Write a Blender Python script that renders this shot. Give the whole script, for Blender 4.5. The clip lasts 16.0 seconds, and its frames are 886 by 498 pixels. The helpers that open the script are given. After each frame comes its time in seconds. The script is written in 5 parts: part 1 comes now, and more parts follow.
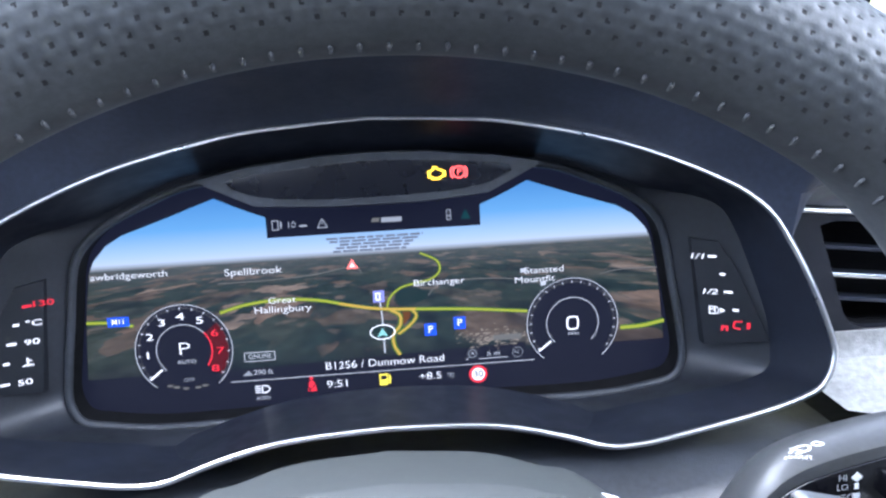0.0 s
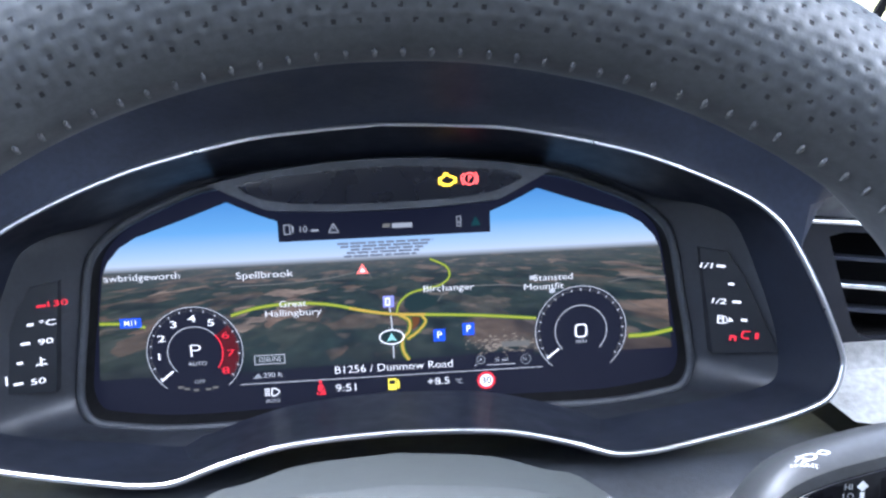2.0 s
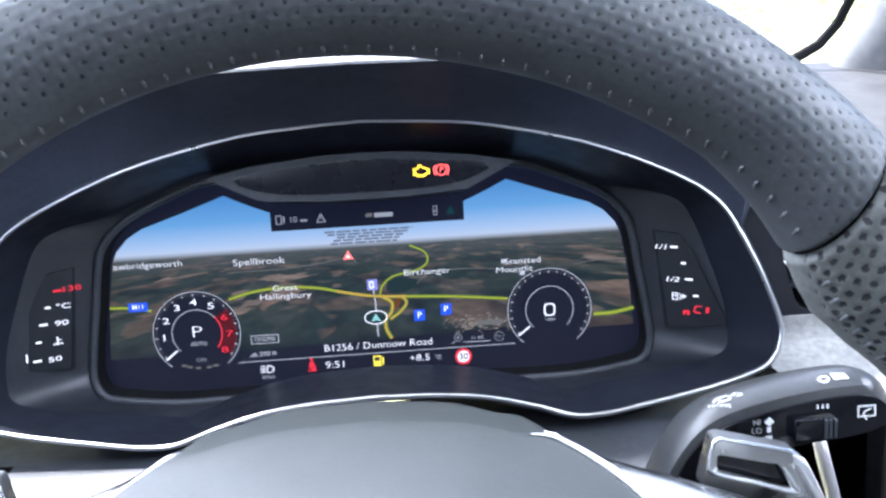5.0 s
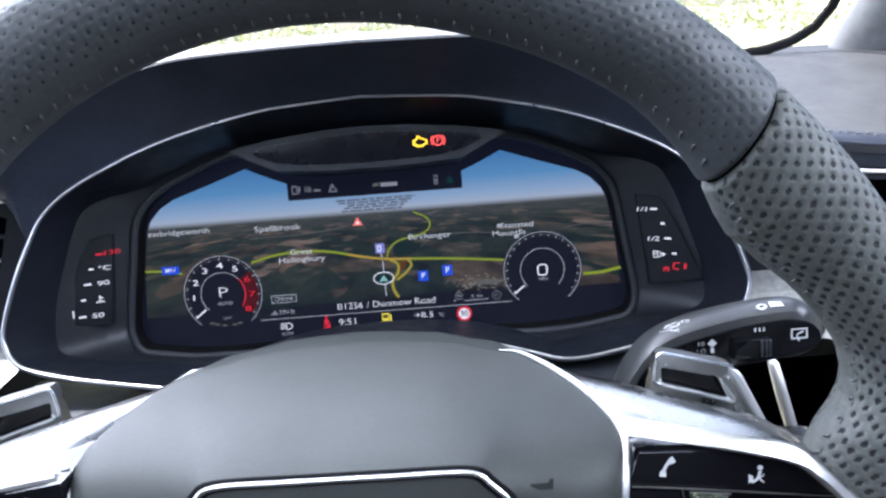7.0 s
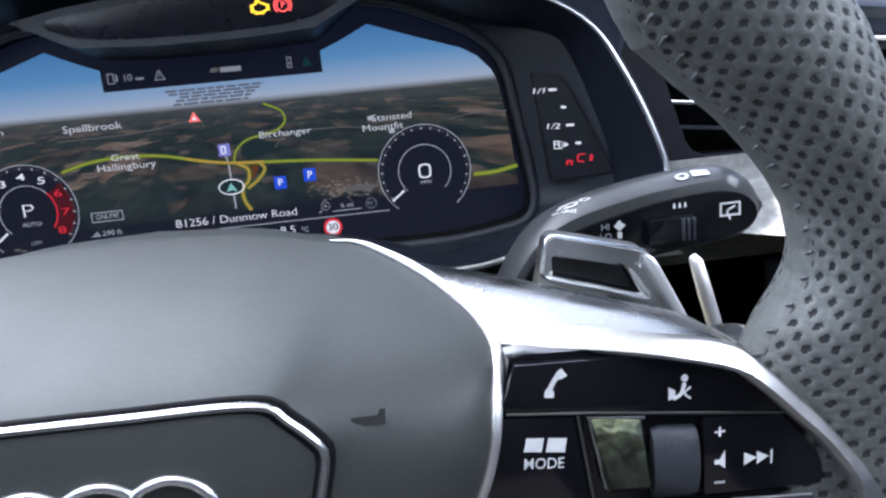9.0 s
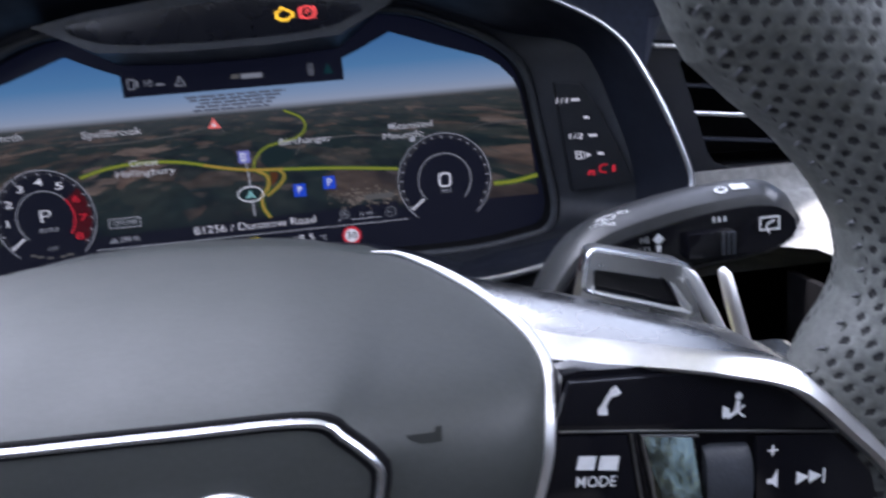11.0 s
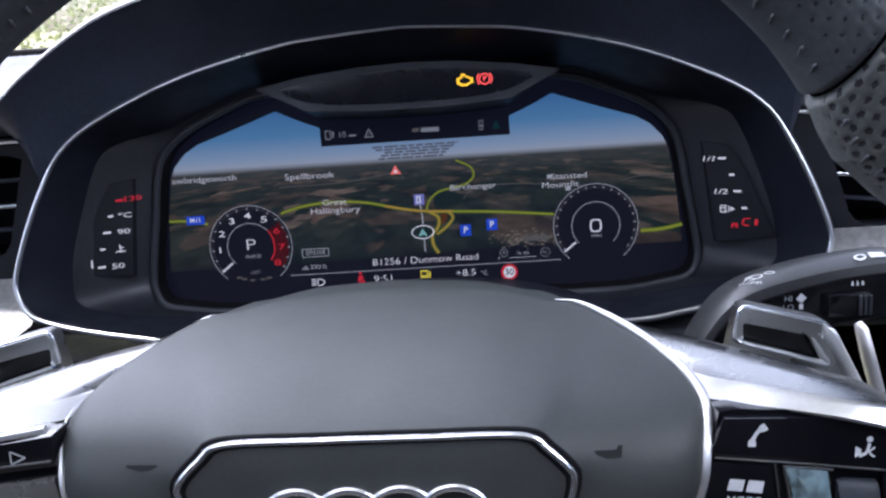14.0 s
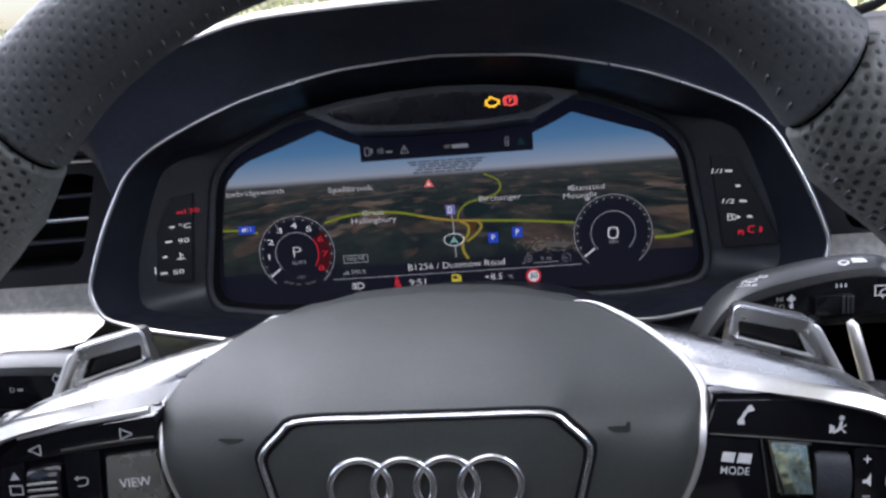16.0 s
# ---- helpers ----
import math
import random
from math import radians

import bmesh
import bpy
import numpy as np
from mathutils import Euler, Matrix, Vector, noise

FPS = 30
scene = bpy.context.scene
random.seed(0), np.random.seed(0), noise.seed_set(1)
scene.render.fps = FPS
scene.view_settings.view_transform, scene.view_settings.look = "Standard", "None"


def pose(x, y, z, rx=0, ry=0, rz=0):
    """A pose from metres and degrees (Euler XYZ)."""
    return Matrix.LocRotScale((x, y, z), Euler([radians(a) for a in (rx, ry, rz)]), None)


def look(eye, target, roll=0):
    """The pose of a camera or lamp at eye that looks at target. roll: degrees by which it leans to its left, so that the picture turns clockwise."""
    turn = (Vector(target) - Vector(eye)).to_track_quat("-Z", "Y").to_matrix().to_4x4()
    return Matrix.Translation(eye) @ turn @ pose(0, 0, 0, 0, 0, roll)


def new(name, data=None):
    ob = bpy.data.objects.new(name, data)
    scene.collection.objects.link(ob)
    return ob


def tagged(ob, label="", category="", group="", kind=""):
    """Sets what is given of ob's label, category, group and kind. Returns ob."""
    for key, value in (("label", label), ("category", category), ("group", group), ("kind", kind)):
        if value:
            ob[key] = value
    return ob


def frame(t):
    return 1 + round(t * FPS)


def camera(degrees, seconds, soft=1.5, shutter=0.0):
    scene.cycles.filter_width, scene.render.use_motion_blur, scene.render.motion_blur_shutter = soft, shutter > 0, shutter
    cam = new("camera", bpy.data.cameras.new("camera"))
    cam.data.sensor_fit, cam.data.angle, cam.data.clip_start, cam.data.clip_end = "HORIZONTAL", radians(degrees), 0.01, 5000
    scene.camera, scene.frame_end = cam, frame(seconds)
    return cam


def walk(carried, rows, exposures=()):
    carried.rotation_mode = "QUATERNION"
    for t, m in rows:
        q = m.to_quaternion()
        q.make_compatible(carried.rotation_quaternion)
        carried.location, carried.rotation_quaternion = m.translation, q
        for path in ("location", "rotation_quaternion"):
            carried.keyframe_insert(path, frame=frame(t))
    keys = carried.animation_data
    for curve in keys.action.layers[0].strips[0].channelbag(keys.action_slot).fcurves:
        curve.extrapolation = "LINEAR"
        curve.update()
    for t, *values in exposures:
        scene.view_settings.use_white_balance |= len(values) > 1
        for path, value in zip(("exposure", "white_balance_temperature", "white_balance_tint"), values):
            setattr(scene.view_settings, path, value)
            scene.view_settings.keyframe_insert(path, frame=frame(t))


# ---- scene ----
cam = camera(55.61, 16.0, soft=2.4, shutter=0.5)
# the whole car leans a little back against the ground, so all that belongs to it is set into this frame
CAR = pose(0, 0, 1.15, -5, 0, 0)
PATH = [
    (0, (0.0023, -0.4074, 0.1265), (0.1501, 1.5461, -0.2759), -2.85),
    (0.5, (0.0015, -0.4084, 0.1257), (0.1461, 1.5461, -0.2731), -2.82),
    (1, (0.0011, -0.4105, 0.1244), (0.1454, 1.5461, -0.2643), -2.64),
    (1.5, (0.0008, -0.4103, 0.1278), (0.1324, 1.5465, -0.2641), -2.34),
    (2, (0.0019, -0.4105, 0.1258), (0.1279, 1.5489, -0.2550), -2.22),
    (2.5, (0.0013, -0.4135, 0.1263), (0.1256, 1.5476, -0.2462), -2.29),
    (3, (0.0027, -0.4126, 0.1250), (0.1250, 1.5476, -0.2525), -2.46),
    (3.2, (0.0021, -0.4136, 0.1264), (0.1221, 1.5462, -0.2540), -2.61),
    (5.3, (0.0166, -0.4635, 0.1176), (0.1167, 1.5028, -0.2343), -3.33),
    (5.5, (0.0170, -0.4700, 0.1163), (0.1118, 1.4958, -0.2399), -3.49),
    (6, (0.0264, -0.4822, 0.1138), (0.0943, 1.4849, -0.2415), -3.91),
    (6.5, (0.0317, -0.4970, 0.1091), (0.0809, 1.4730, -0.2321), -4.05),
    (7, (0.0325, -0.5028, 0.1050), (0.0537, 1.4673, -0.2387), -4.27),
    (7.5, (0.0336, -0.5070, 0.1006), (0.0316, 1.4589, -0.2671), -4.02),
    (8, (0.0334, -0.5073, 0.0950), (0.0119, 1.4532, -0.2999), -4.42),
    (8.5, (0.0548, -0.4559, 0.0745), (0.1155, 1.4942, -0.3655), -5.53),
    (8.7, (0.0621, -0.4307, 0.0627), (0.2214, 1.5069, -0.4066), -5.60),
    (10.8, (0.0554, -0.4150, 0.0597), (0.2897, 1.5134, -0.4163), -4.81),
    (11, (0.0500, -0.4206, 0.0638), (0.2516, 1.5154, -0.3958), -4.70),
    (11.5, (0.0409, -0.4317, 0.0705), (0.1603, 1.5163, -0.3668), -4.97),
    (12, (0.0340, -0.4481, 0.0778), (0.0576, 1.5100, -0.3289), -4.95),
    (12.5, (0.0279, -0.4591, 0.0804), (0.0057, 1.5044, -0.2993), -4.01),
    (13, (0.0253, -0.4642, 0.0830), (-0.0325, 1.4977, -0.3015), -4.00),
    (13.5, (0.0246, -0.4637, 0.0829), (-0.0495, 1.4957, -0.3113), -3.92),
    (14, (0.0286, -0.4663, 0.0844), (-0.0444, 1.4940, -0.3053), -3.90),
    (14.5, (0.0284, -0.4717, 0.0851), (-0.0592, 1.4884, -0.3028), -4.33),
    (15, (0.0240, -0.4820, 0.0869), (-0.0858, 1.4804, -0.2832), -4.27),
    (15.5, (0.0250, -0.4940, 0.0905), (-0.0917, 1.4576, -0.3309), -4.23),
    (16, (0.0259, -0.5082, 0.0954), (-0.0995, 1.4512, -0.2853), -4.48),
]
EXPOSURE = [(t, stops + 1.0, kelvin, tint) for t, stops, kelvin, tint in [(0.0, 1.8, 5700, 16), (3.2, 1.78, 5700, 16), (5.5, 1.38, 5850, 16), (7.0, 0.86, 5900, 16), (8.0, 0.76, 5900, 16), (8.6, 0.85, 6000, 16), (11.0, 0.35, 5900, 22), (12.5, 0.3, 5900, 21), (14.5, 0.24, 5900, 21), (16.0, 0.17, 6300, 20)]]
walk(cam, [(t, CAR @ look(eye, target, roll)) for t, eye, target, roll in PATH], EXPOSURE)

# ---- daylight ----
SUN_EL, SUN_AZ = 68.0, -79.0          # degrees above the ground; to the right of straight ahead
world = bpy.data.worlds.new("world")
scene.world = world
world.use_nodes = True
sky = world.node_tree.nodes.new("ShaderNodeTexSky")
sky.sky_type, sky.sun_disc = "NISHITA", False
sky.sun_elevation, sky.sun_rotation = radians(SUN_EL), radians(SUN_AZ)
world.node_tree.links.new(sky.outputs[0], world.node_tree.nodes["Background"].inputs[0])
world.node_tree.nodes["Background"].inputs[1].default_value = 0.08
sun = new("sun", bpy.data.lights.new("sun", "SUN"))
sun.data.energy, sun.data.angle, sun.data.color = 5.0, radians(3.0), (1.0, 0.95, 0.87)
toward = Vector((math.sin(radians(SUN_AZ)) * math.cos(radians(SUN_EL)), math.cos(radians(SUN_AZ)) * math.cos(radians(SUN_EL)), math.sin(radians(SUN_EL))))
sun.matrix_world = look(toward * 30, (0, 0, 0))


def window_light(name, eye, target, width, height, watts, color=(0.93, 0.97, 1.0)):
    """An added area lamp for skylight at one of the car's windows or openings."""
    ob = new(name, bpy.data.lights.new(name, "AREA"))
    ob.data.shape, ob.data.size, ob.data.size_y, ob.data.energy, ob.data.color = "RECTANGLE", width, height, watts, color
    ob.matrix_world = CAR @ look(eye, target)
    return ob


window_light("windscreen_sky", (-0.5, 0.3, 0.62), (-0.25, -0.3, 0.0), 1.1, 0.8, 10.5)
# added weak lamp for the windscreen's right part, so the right spoke stays dark
window_light("windscreen_fill_right", (0.34, 0.3, 0.62), (0.2, -0.3, 0.0), 0.4, 0.8, 0.7)
# added lamp over an unseen roof opening, to brighten the wheel from above
window_light("added_top_light", (-0.3, -0.68, 0.7), (-0.3, -0.68, 0.0), 0.85, 0.55, 2.0)
window_light("side_window_sky", (0.66, -0.45, 0.42), (0.0, -0.3, 0.0), 0.8, 0.36, 2.3)
window_light("far_window_sky", (-1.2, -0.45, 0.42), (0.0, -0.3, 0.0), 0.8, 0.36, 1.2)
window_light("rear_window_sky", (-0.3, -1.62, 0.5), (-0.1, -0.2, 0.05), 1.1, 0.36, 1.4)

# ---- building ----
BASE = {}


def thing(name, base, label, category, group="", kind="", turn=None, inner=None):
    """An empty that parents the parts of one thing. base: where it stands, in the car's frame."""
    ob = new(name)
    ob.empty_display_size = 0.03
    ob.matrix_world = CAR @ Matrix.Translation(base) @ (turn or Matrix())
    BASE[ob.name] = Vector(base if inner is None else inner)
    return tagged(ob, label, category, group, kind)


def part(name, bm, material, parent, label="", smooth=True):
    """Links a bmesh (or a mesh) as one mesh object under a thing or a part."""
    if isinstance(bm, bmesh.types.BMesh):
        me = bpy.data.meshes.new(name)
        bmesh.ops.recalc_face_normals(bm, faces=bm.faces)
        bm.to_mesh(me)
        bm.free()
    else:
        me = bm
    base = BASE[parent.name]
    me.transform(Matrix.Translation(-base))
    if smooth:
        me.shade_smooth()
        me.set_sharp_from_angle(angle=radians(38))
    for m in material if isinstance(material, (list, tuple)) else [material]:
        me.materials.append(m)
    ob = new(name, me)
    ob.parent = parent
    BASE[ob.name] = base
    if label:
        tagged(ob, label)
    return ob


def curve_through(points, n, closed=False):
    """n points evenly spaced along a smooth (Catmull-Rom) curve through the given ones."""
    p = np.array(points, float)
    k = len(p)
    q = np.vstack([p[-1:], p, p[:2]]) if closed else np.vstack([2 * p[:1] - p[1:2], p, 2 * p[-1:] - p[-2:-1]])
    out = []
    for i in range(k if closed else k - 1):
        a, b, c, d = q[i:i + 4]
        for s in np.linspace(0, 1, 24, endpoint=False):
            out.append(0.5 * (2 * b + (c - a) * s + (2 * a - 5 * b + 4 * c - d) * s * s + (3 * b - a - 3 * c + d) * s ** 3))
    out.append(p[0] if closed else p[-1])
    out = np.array(out)
    d = np.concatenate([[0], np.cumsum(np.linalg.norm(np.diff(out, axis=0), axis=1))])
    at = np.linspace(0, d[-1], n + 1)[:-1] if closed else np.linspace(0, d[-1], n)
    return np.column_stack([np.interp(at, d, out[:, i]) for i in range(p.shape[1])])


def both_sides(half):
    """A closed loop from its right half, which runs from the top middle to the bottom middle."""
    h = np.array(half)
    left = h[1:-1][::-1].copy()
    left[:, 0] *= -1
    return np.vstack([h, left])


def loft(loops, closed=True, cap_first=False, cap_last=False, bm=None):
    """Quads between loops of equally many points."""
    bm = bm or bmesh.new()
    rows = [[bm.verts.new(p) for p in loop] for loop in loops]
    n = len(rows[0])
    for a, b in zip(rows, rows[1:]):
        for i in range(n if closed else n - 1):
            j = (i + 1) % n
            bm.faces.new((a[i], a[j], b[j], b[i]))
    if cap_first:
        bm.faces.new(rows[0][::-1])
    if cap_last:
        bm.faces.new(rows[-1])
    return bm


def tube(path, radius, sides=8, closed=False, flat=1.0, bm=None):
    """A round bar along a path; flat: its depth along y over its height. radius: a number or one per point."""
    p = np.array(path, float)
    n = len(p)
    r = np.broadcast_to(radius, (n,))
    if closed:
        tan = np.roll(p, -1, 0) - np.roll(p, 1, 0)
    else:
        tan = np.gradient(p, axis=0)
    tan /= np.linalg.norm(tan, axis=1)[:, None] + 1e-12
    up = np.array([0.0, -1.0, 0.0])
    loops = []
    for i in range(n):
        t = tan[i]
        u = up if abs(t[1]) < 0.95 else np.array([1.0, 0.0, 0.0])
        a = np.cross(t, u)
        a /= np.linalg.norm(a)
        b = np.cross(a, t)
        loops.append([p[i] + r[i] * (math.cos(w) * a + flat * math.sin(w) * b) for w in np.linspace(0, 2 * math.pi, sides, endpoint=False)])
    if closed:
        loops.append(loops[0])
        bm = loft(loops, bm=bm)
        bmesh.ops.remove_doubles(bm, verts=bm.verts, dist=1e-6)
        return bm
    return loft(loops, cap_first=True, cap_last=True, bm=bm)


def plate(outline, y_front, y_back, bevel=0.0, bm=None, segments=2):
    """A slab with an outline of (x, z) points, its front towards the driver, with softened front edges."""
    own = bmesh.new()
    front = [own.verts.new((x, y_front, z)) for x, z in outline]
    back = [own.verts.new((x, y_back, z)) for x, z in outline]
    f = own.faces.new(front)
    own.faces.new(back[::-1])
    n = len(outline)
    for i in range(n):
        own.faces.new((front[i], back[i], back[(i + 1) % n], front[(i + 1) % n]))
    if bevel:
        bmesh.ops.recalc_face_normals(own, faces=own.faces)
        bmesh.ops.bevel(own, geom=list(f.edges), offset=bevel, segments=segments, affect="EDGES", profile=0.6)
    if bm is None:
        return own
    me = bpy.data.meshes.new("tmp")
    own.to_mesh(me)
    own.free()
    bm.from_mesh(me)
    bpy.data.meshes.remove(me)
    return bm


def holed(outline, holes, y_front, y_back, bulge=None):
    """A slab of (x, z) points with openings that go through it."""
    bm = bmesh.new()
    loops = []
    for loop in (outline, *holes):
        vs = [bm.verts.new((x, 0, z)) for x, z in loop]
        loops.append(vs)
        for i in range(len(vs)):
            bm.edges.new((vs[i], vs[(i + 1) % len(vs)]))
    bmesh.ops.triangle_fill(bm, use_beauty=True, edges=bm.edges[:])
    front = bm.faces[:]
    made = bmesh.ops.extrude_face_region(bm, geom=front)
    moved = {v for v in made["geom"] if isinstance(v, bmesh.types.BMVert)}
    for v in bm.verts:
        s = bulge(v.co.x, v.co.z) if bulge else 0
        v.co.y = (y_back if v in moved else y_front) + s
    return bm


def box(lo, hi, bevel=0.0, bm=None):
    (x0, y0, z0), (x1, y1, z1) = lo, hi
    return plate([(x0, z0), (x1, z0), (x1, z1), (x0, z1)], y0, y1, bevel, bm)


def ring_arc(cx, cz, r, width, a0, a1, y, n=48, bm=None):
    """A flat arc seen from the front; angles in degrees, clockwise from the top."""
    bm = bm or bmesh.new()
    rows = []
    for a in np.radians(np.linspace(a0, a1, n)):
        s, c = math.sin(a), math.cos(a)
        rows.append([bm.verts.new((cx + (r + d) * s, y, cz + (r + d) * c)) for d in (-width / 2, width / 2)])
    for a, b in zip(rows, rows[1:]):
        bm.faces.new((a[0], a[1], b[1], b[0]))
    return bm


def disc(cx, cz, r, y, n=40, bm=None, rz=None):
    bm = bm or bmesh.new()
    bm.faces.new([bm.verts.new((cx + r * math.sin(a), y, cz + (rz or r) * math.cos(a))) for a in np.linspace(0, 2 * math.pi, n, endpoint=False)])
    return bm


def flat_shape(points, y, bm=None):
    bm = bm or bmesh.new()
    bm.faces.new([bm.verts.new((x, y, z)) for x, z in points])
    return bm


def ribbon(points, width, y, n=40, bm=None):
    """A flat band along a smooth curve of (x, z) points."""
    bm = bm or bmesh.new()
    p = curve_through(points, n)
    t = np.gradient(p, axis=0)
    t /= np.linalg.norm(t, axis=1)[:, None]
    w = np.broadcast_to(width, (n,)) / 2
    rows = [[bm.verts.new((q[0] - k[1] * h, y, q[1] + k[0] * h)), bm.verts.new((q[0] + k[1] * h, y, q[1] - k[0] * h))] for q, k, h in zip(p, t, w)]
    for a, b in zip(rows, rows[1:]):
        bm.faces.new((a[0], a[1], b[1], b[0]))
    return bm


def outline_rect(x0, z0, x1, z1, w, y, bm=None):
    bm = bm or bmesh.new()
    for a, b, c, d in ((x0, z0, x1, z0 + w), (x0, z1 - w, x1, z1), (x0, z0 + w, x0 + w, z1 - w), (x1 - w, z0 + w, x1, z1 - w)):
        flat_shape([(a, b), (c, b), (c, d), (a, d)], y, bm)
    return bm


def lettering(name, words, x, z, y, height, material, parent, bold=0.0, wide=1.0, slant=0.0, align="CENTER", turn=0.0, depth=0.0):
    """Words in the built-in font, their middle at (x, z), facing the driver. height: of the capitals."""
    cu = bpy.data.curves.new(name, "FONT")
    cu.body, cu.size, cu.align_x, cu.align_y, cu.offset, cu.shear, cu.resolution_u = words, height / 0.73, align, "CENTER", bold * height, slant, 3
    cu.extrude = depth
    tmp = bpy.data.objects.new(name, cu)
    me = bpy.data.meshes.new_from_object(tmp)
    bpy.data.objects.remove(tmp)
    me.transform(Matrix.Translation((x, y, z)) @ pose(0, 0, 0, 0, turn, 0) @ pose(0, 0, 0, 90) @ Matrix.Diagonal((wide, 1, 1, 1)))
    me.materials.clear()
    return part(name, me, material, parent, smooth=False)


# ---- materials ----
def material(name):
    m = bpy.data.materials.new(name)
    m.use_nodes = True
    return m, m.node_tree.nodes, m.node_tree.links, m.node_tree.nodes["Principled BSDF"]


def surface(name, color, rough, metal=0.0, grain=0.0, grain_size=0.0006, bump=0.0, mottle=0.18, mottle_size=0.03, coat=0.0, spec=0.5, rough_var=0.08):
    """A real surface: colour mottled at two scales, uneven gloss, fine grain as relief. Sizes in metres."""
    m, nodes, links, b = material(name)
    b.inputs["Metallic"].default_value, b.inputs["Coat Weight"].default_value, b.inputs["Specular IOR Level"].default_value = metal, coat, spec
    b.inputs["Coat Roughness"].default_value = 0.06
    co = nodes.new("ShaderNodeTexCoord")

    def noise_at(size, detail):
        n = nodes.new("ShaderNodeTexNoise")
        n.inputs["Scale"].default_value, n.inputs["Detail"].default_value = 1 / size, detail
        links.new(co.outputs["Object"], n.inputs["Vector"])
        return n.outputs["Fac"]

    def scaled(value, lo, hi):
        r = nodes.new("ShaderNodeMapRange")
        r.inputs["From Min"].default_value, r.inputs["From Max"].default_value = 0.3, 0.7
        r.inputs["To Min"].default_value, r.inputs["To Max"].default_value = lo, hi
        links.new(value, r.inputs["Value"])
        return r.outputs[0]

    large, small = noise_at(mottle_size, 3), noise_at(grain_size * 3, 2)
    mix = nodes.new("ShaderNodeMath")
    mix.operation = "MULTIPLY"
    links.new(scaled(large, 1 - mottle, 1 + mottle), mix.inputs[0])
    links.new(scaled(small, 1 - grain, 1 + grain), mix.inputs[1])
    tone = nodes.new("ShaderNodeVectorMath")
    tone.operation = "SCALE"
    tone.inputs[0].default_value = color
    links.new(mix.outputs[0], tone.inputs["Scale"])
    links.new(tone.outputs[0], b.inputs["Base Color"])
    links.new(scaled(noise_at(mottle_size * 0.4, 4), max(0.02, rough - rough_var), min(1, rough + rough_var)), b.inputs["Roughness"])
    if bump:
        bu = nodes.new("ShaderNodeBump")
        bu.inputs["Strength"].default_value, bu.inputs["Distance"].default_value = bump, grain_size * 0.5
        links.new(noise_at(grain_size, 2), bu.inputs["Height"])
        links.new(bu.outputs[0], b.inputs["Normal"])
    return m


def glowing(name, color, strength):
    """Lit display pixels and lamps, behind a glossy cover."""
    m, nodes, links, b = material(name)
    b.inputs["Base Color"].default_value = (0.01, 0.01, 0.012, 1)
    b.inputs["Roughness"].default_value, b.inputs["Specular IOR Level"].default_value = 0.3, 0.12
    b.inputs["Emission Color"].default_value, b.inputs["Emission Strength"].default_value = (*color, 1), strength * 0.29
    return m


# CREST is HOOD made paler: the sunlight on the crest is in its colour
CREST = surface("hood_leather_paled_as_sunlit", (0.17, 0.172, 0.178), 0.4, grain=0.15, grain_size=0.0008, bump=0.25)
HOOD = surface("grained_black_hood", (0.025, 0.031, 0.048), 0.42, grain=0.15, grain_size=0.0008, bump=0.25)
PLASTIC = surface("soft_black_plastic", (0.014, 0.017, 0.026), 0.4, grain=0.1, grain_size=0.0006, bump=0.15)
FUNNEL = surface("matt_black_funnel", (0.012, 0.015, 0.024), 0.5, grain=0.1, grain_size=0.0006, bump=0.15, spec=0.35)
PANEL_GREY = surface("dark_grey_panel", (0.018, 0.0205, 0.026), 0.45, grain=0.12, grain_size=0.0008, bump=0.2)
GREY_PLASTIC = surface("dark_grey_grained_plastic", (0.034, 0.038, 0.045), 0.48, grain=0.15, grain_size=0.0009, bump=0.35)
# one skin in two greys: sunlight raised the shelf's, weaker light lowered the sill's
SHELF_SKIN = surface("shelf_skin_paled_for_sun", (0.3, 0.3, 0.29), 0.5, grain=0.2, grain_size=0.0012, bump=0.5)
SILL_SKIN = surface("shelf_skin_dimmed_for_sill", (0.2, 0.2, 0.193), 0.5, grain=0.2, grain_size=0.0012, bump=0.5)
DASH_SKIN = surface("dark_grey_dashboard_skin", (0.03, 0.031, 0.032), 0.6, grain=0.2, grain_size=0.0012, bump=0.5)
VENT_BLACK = surface("black_vent_plastic", (0.008, 0.009, 0.013), 0.45, grain=0.1, bump=0.15, spec=0.3)
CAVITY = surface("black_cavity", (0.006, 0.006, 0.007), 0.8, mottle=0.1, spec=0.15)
GLOSS = surface("piano_black", (0.006, 0.006, 0.008), 0.12, rough_var=0.05, mottle=0.1, spec=0.5)
SMOKED = surface("smoked_gauge_panel", (0.016, 0.018, 0.022), 0.6, mottle=0.1, spec=0.2)
SCREEN = surface("black_screen_glass", (0.006, 0.007, 0.012), 0.28, rough_var=0.05, mottle=0.1)
CHROME = surface("bright_chrome", (0.85, 0.86, 0.88), 0.26, metal=1.0, mottle=0.02, rough_var=0.01)
TRIM_CHROME = surface("dulled_chrome", (0.65, 0.66, 0.68), 0.3, metal=1.0, mottle=0.05, rough_var=0.03)
TRIM_SATIN = surface("bright_satin_trim", (0.93, 0.93, 0.92), 0.5, metal=1.0, mottle=0.02, rough_var=0.02)
SATIN = surface("satin_aluminium", (0.8, 0.8, 0.79), 0.33, metal=1.0, mottle=0.05, grain=0.03, grain_size=0.0004, bump=0.05)
# SATIN darkened: the dark reflection on the spokes' upper side is in the colour
SPOKE_METAL = surface("brushed_spoke_metal_darkened", (0.34, 0.34, 0.33), 0.27, metal=1.0, mottle=0.05, grain=0.03, grain_size=0.0004, bump=0.05)
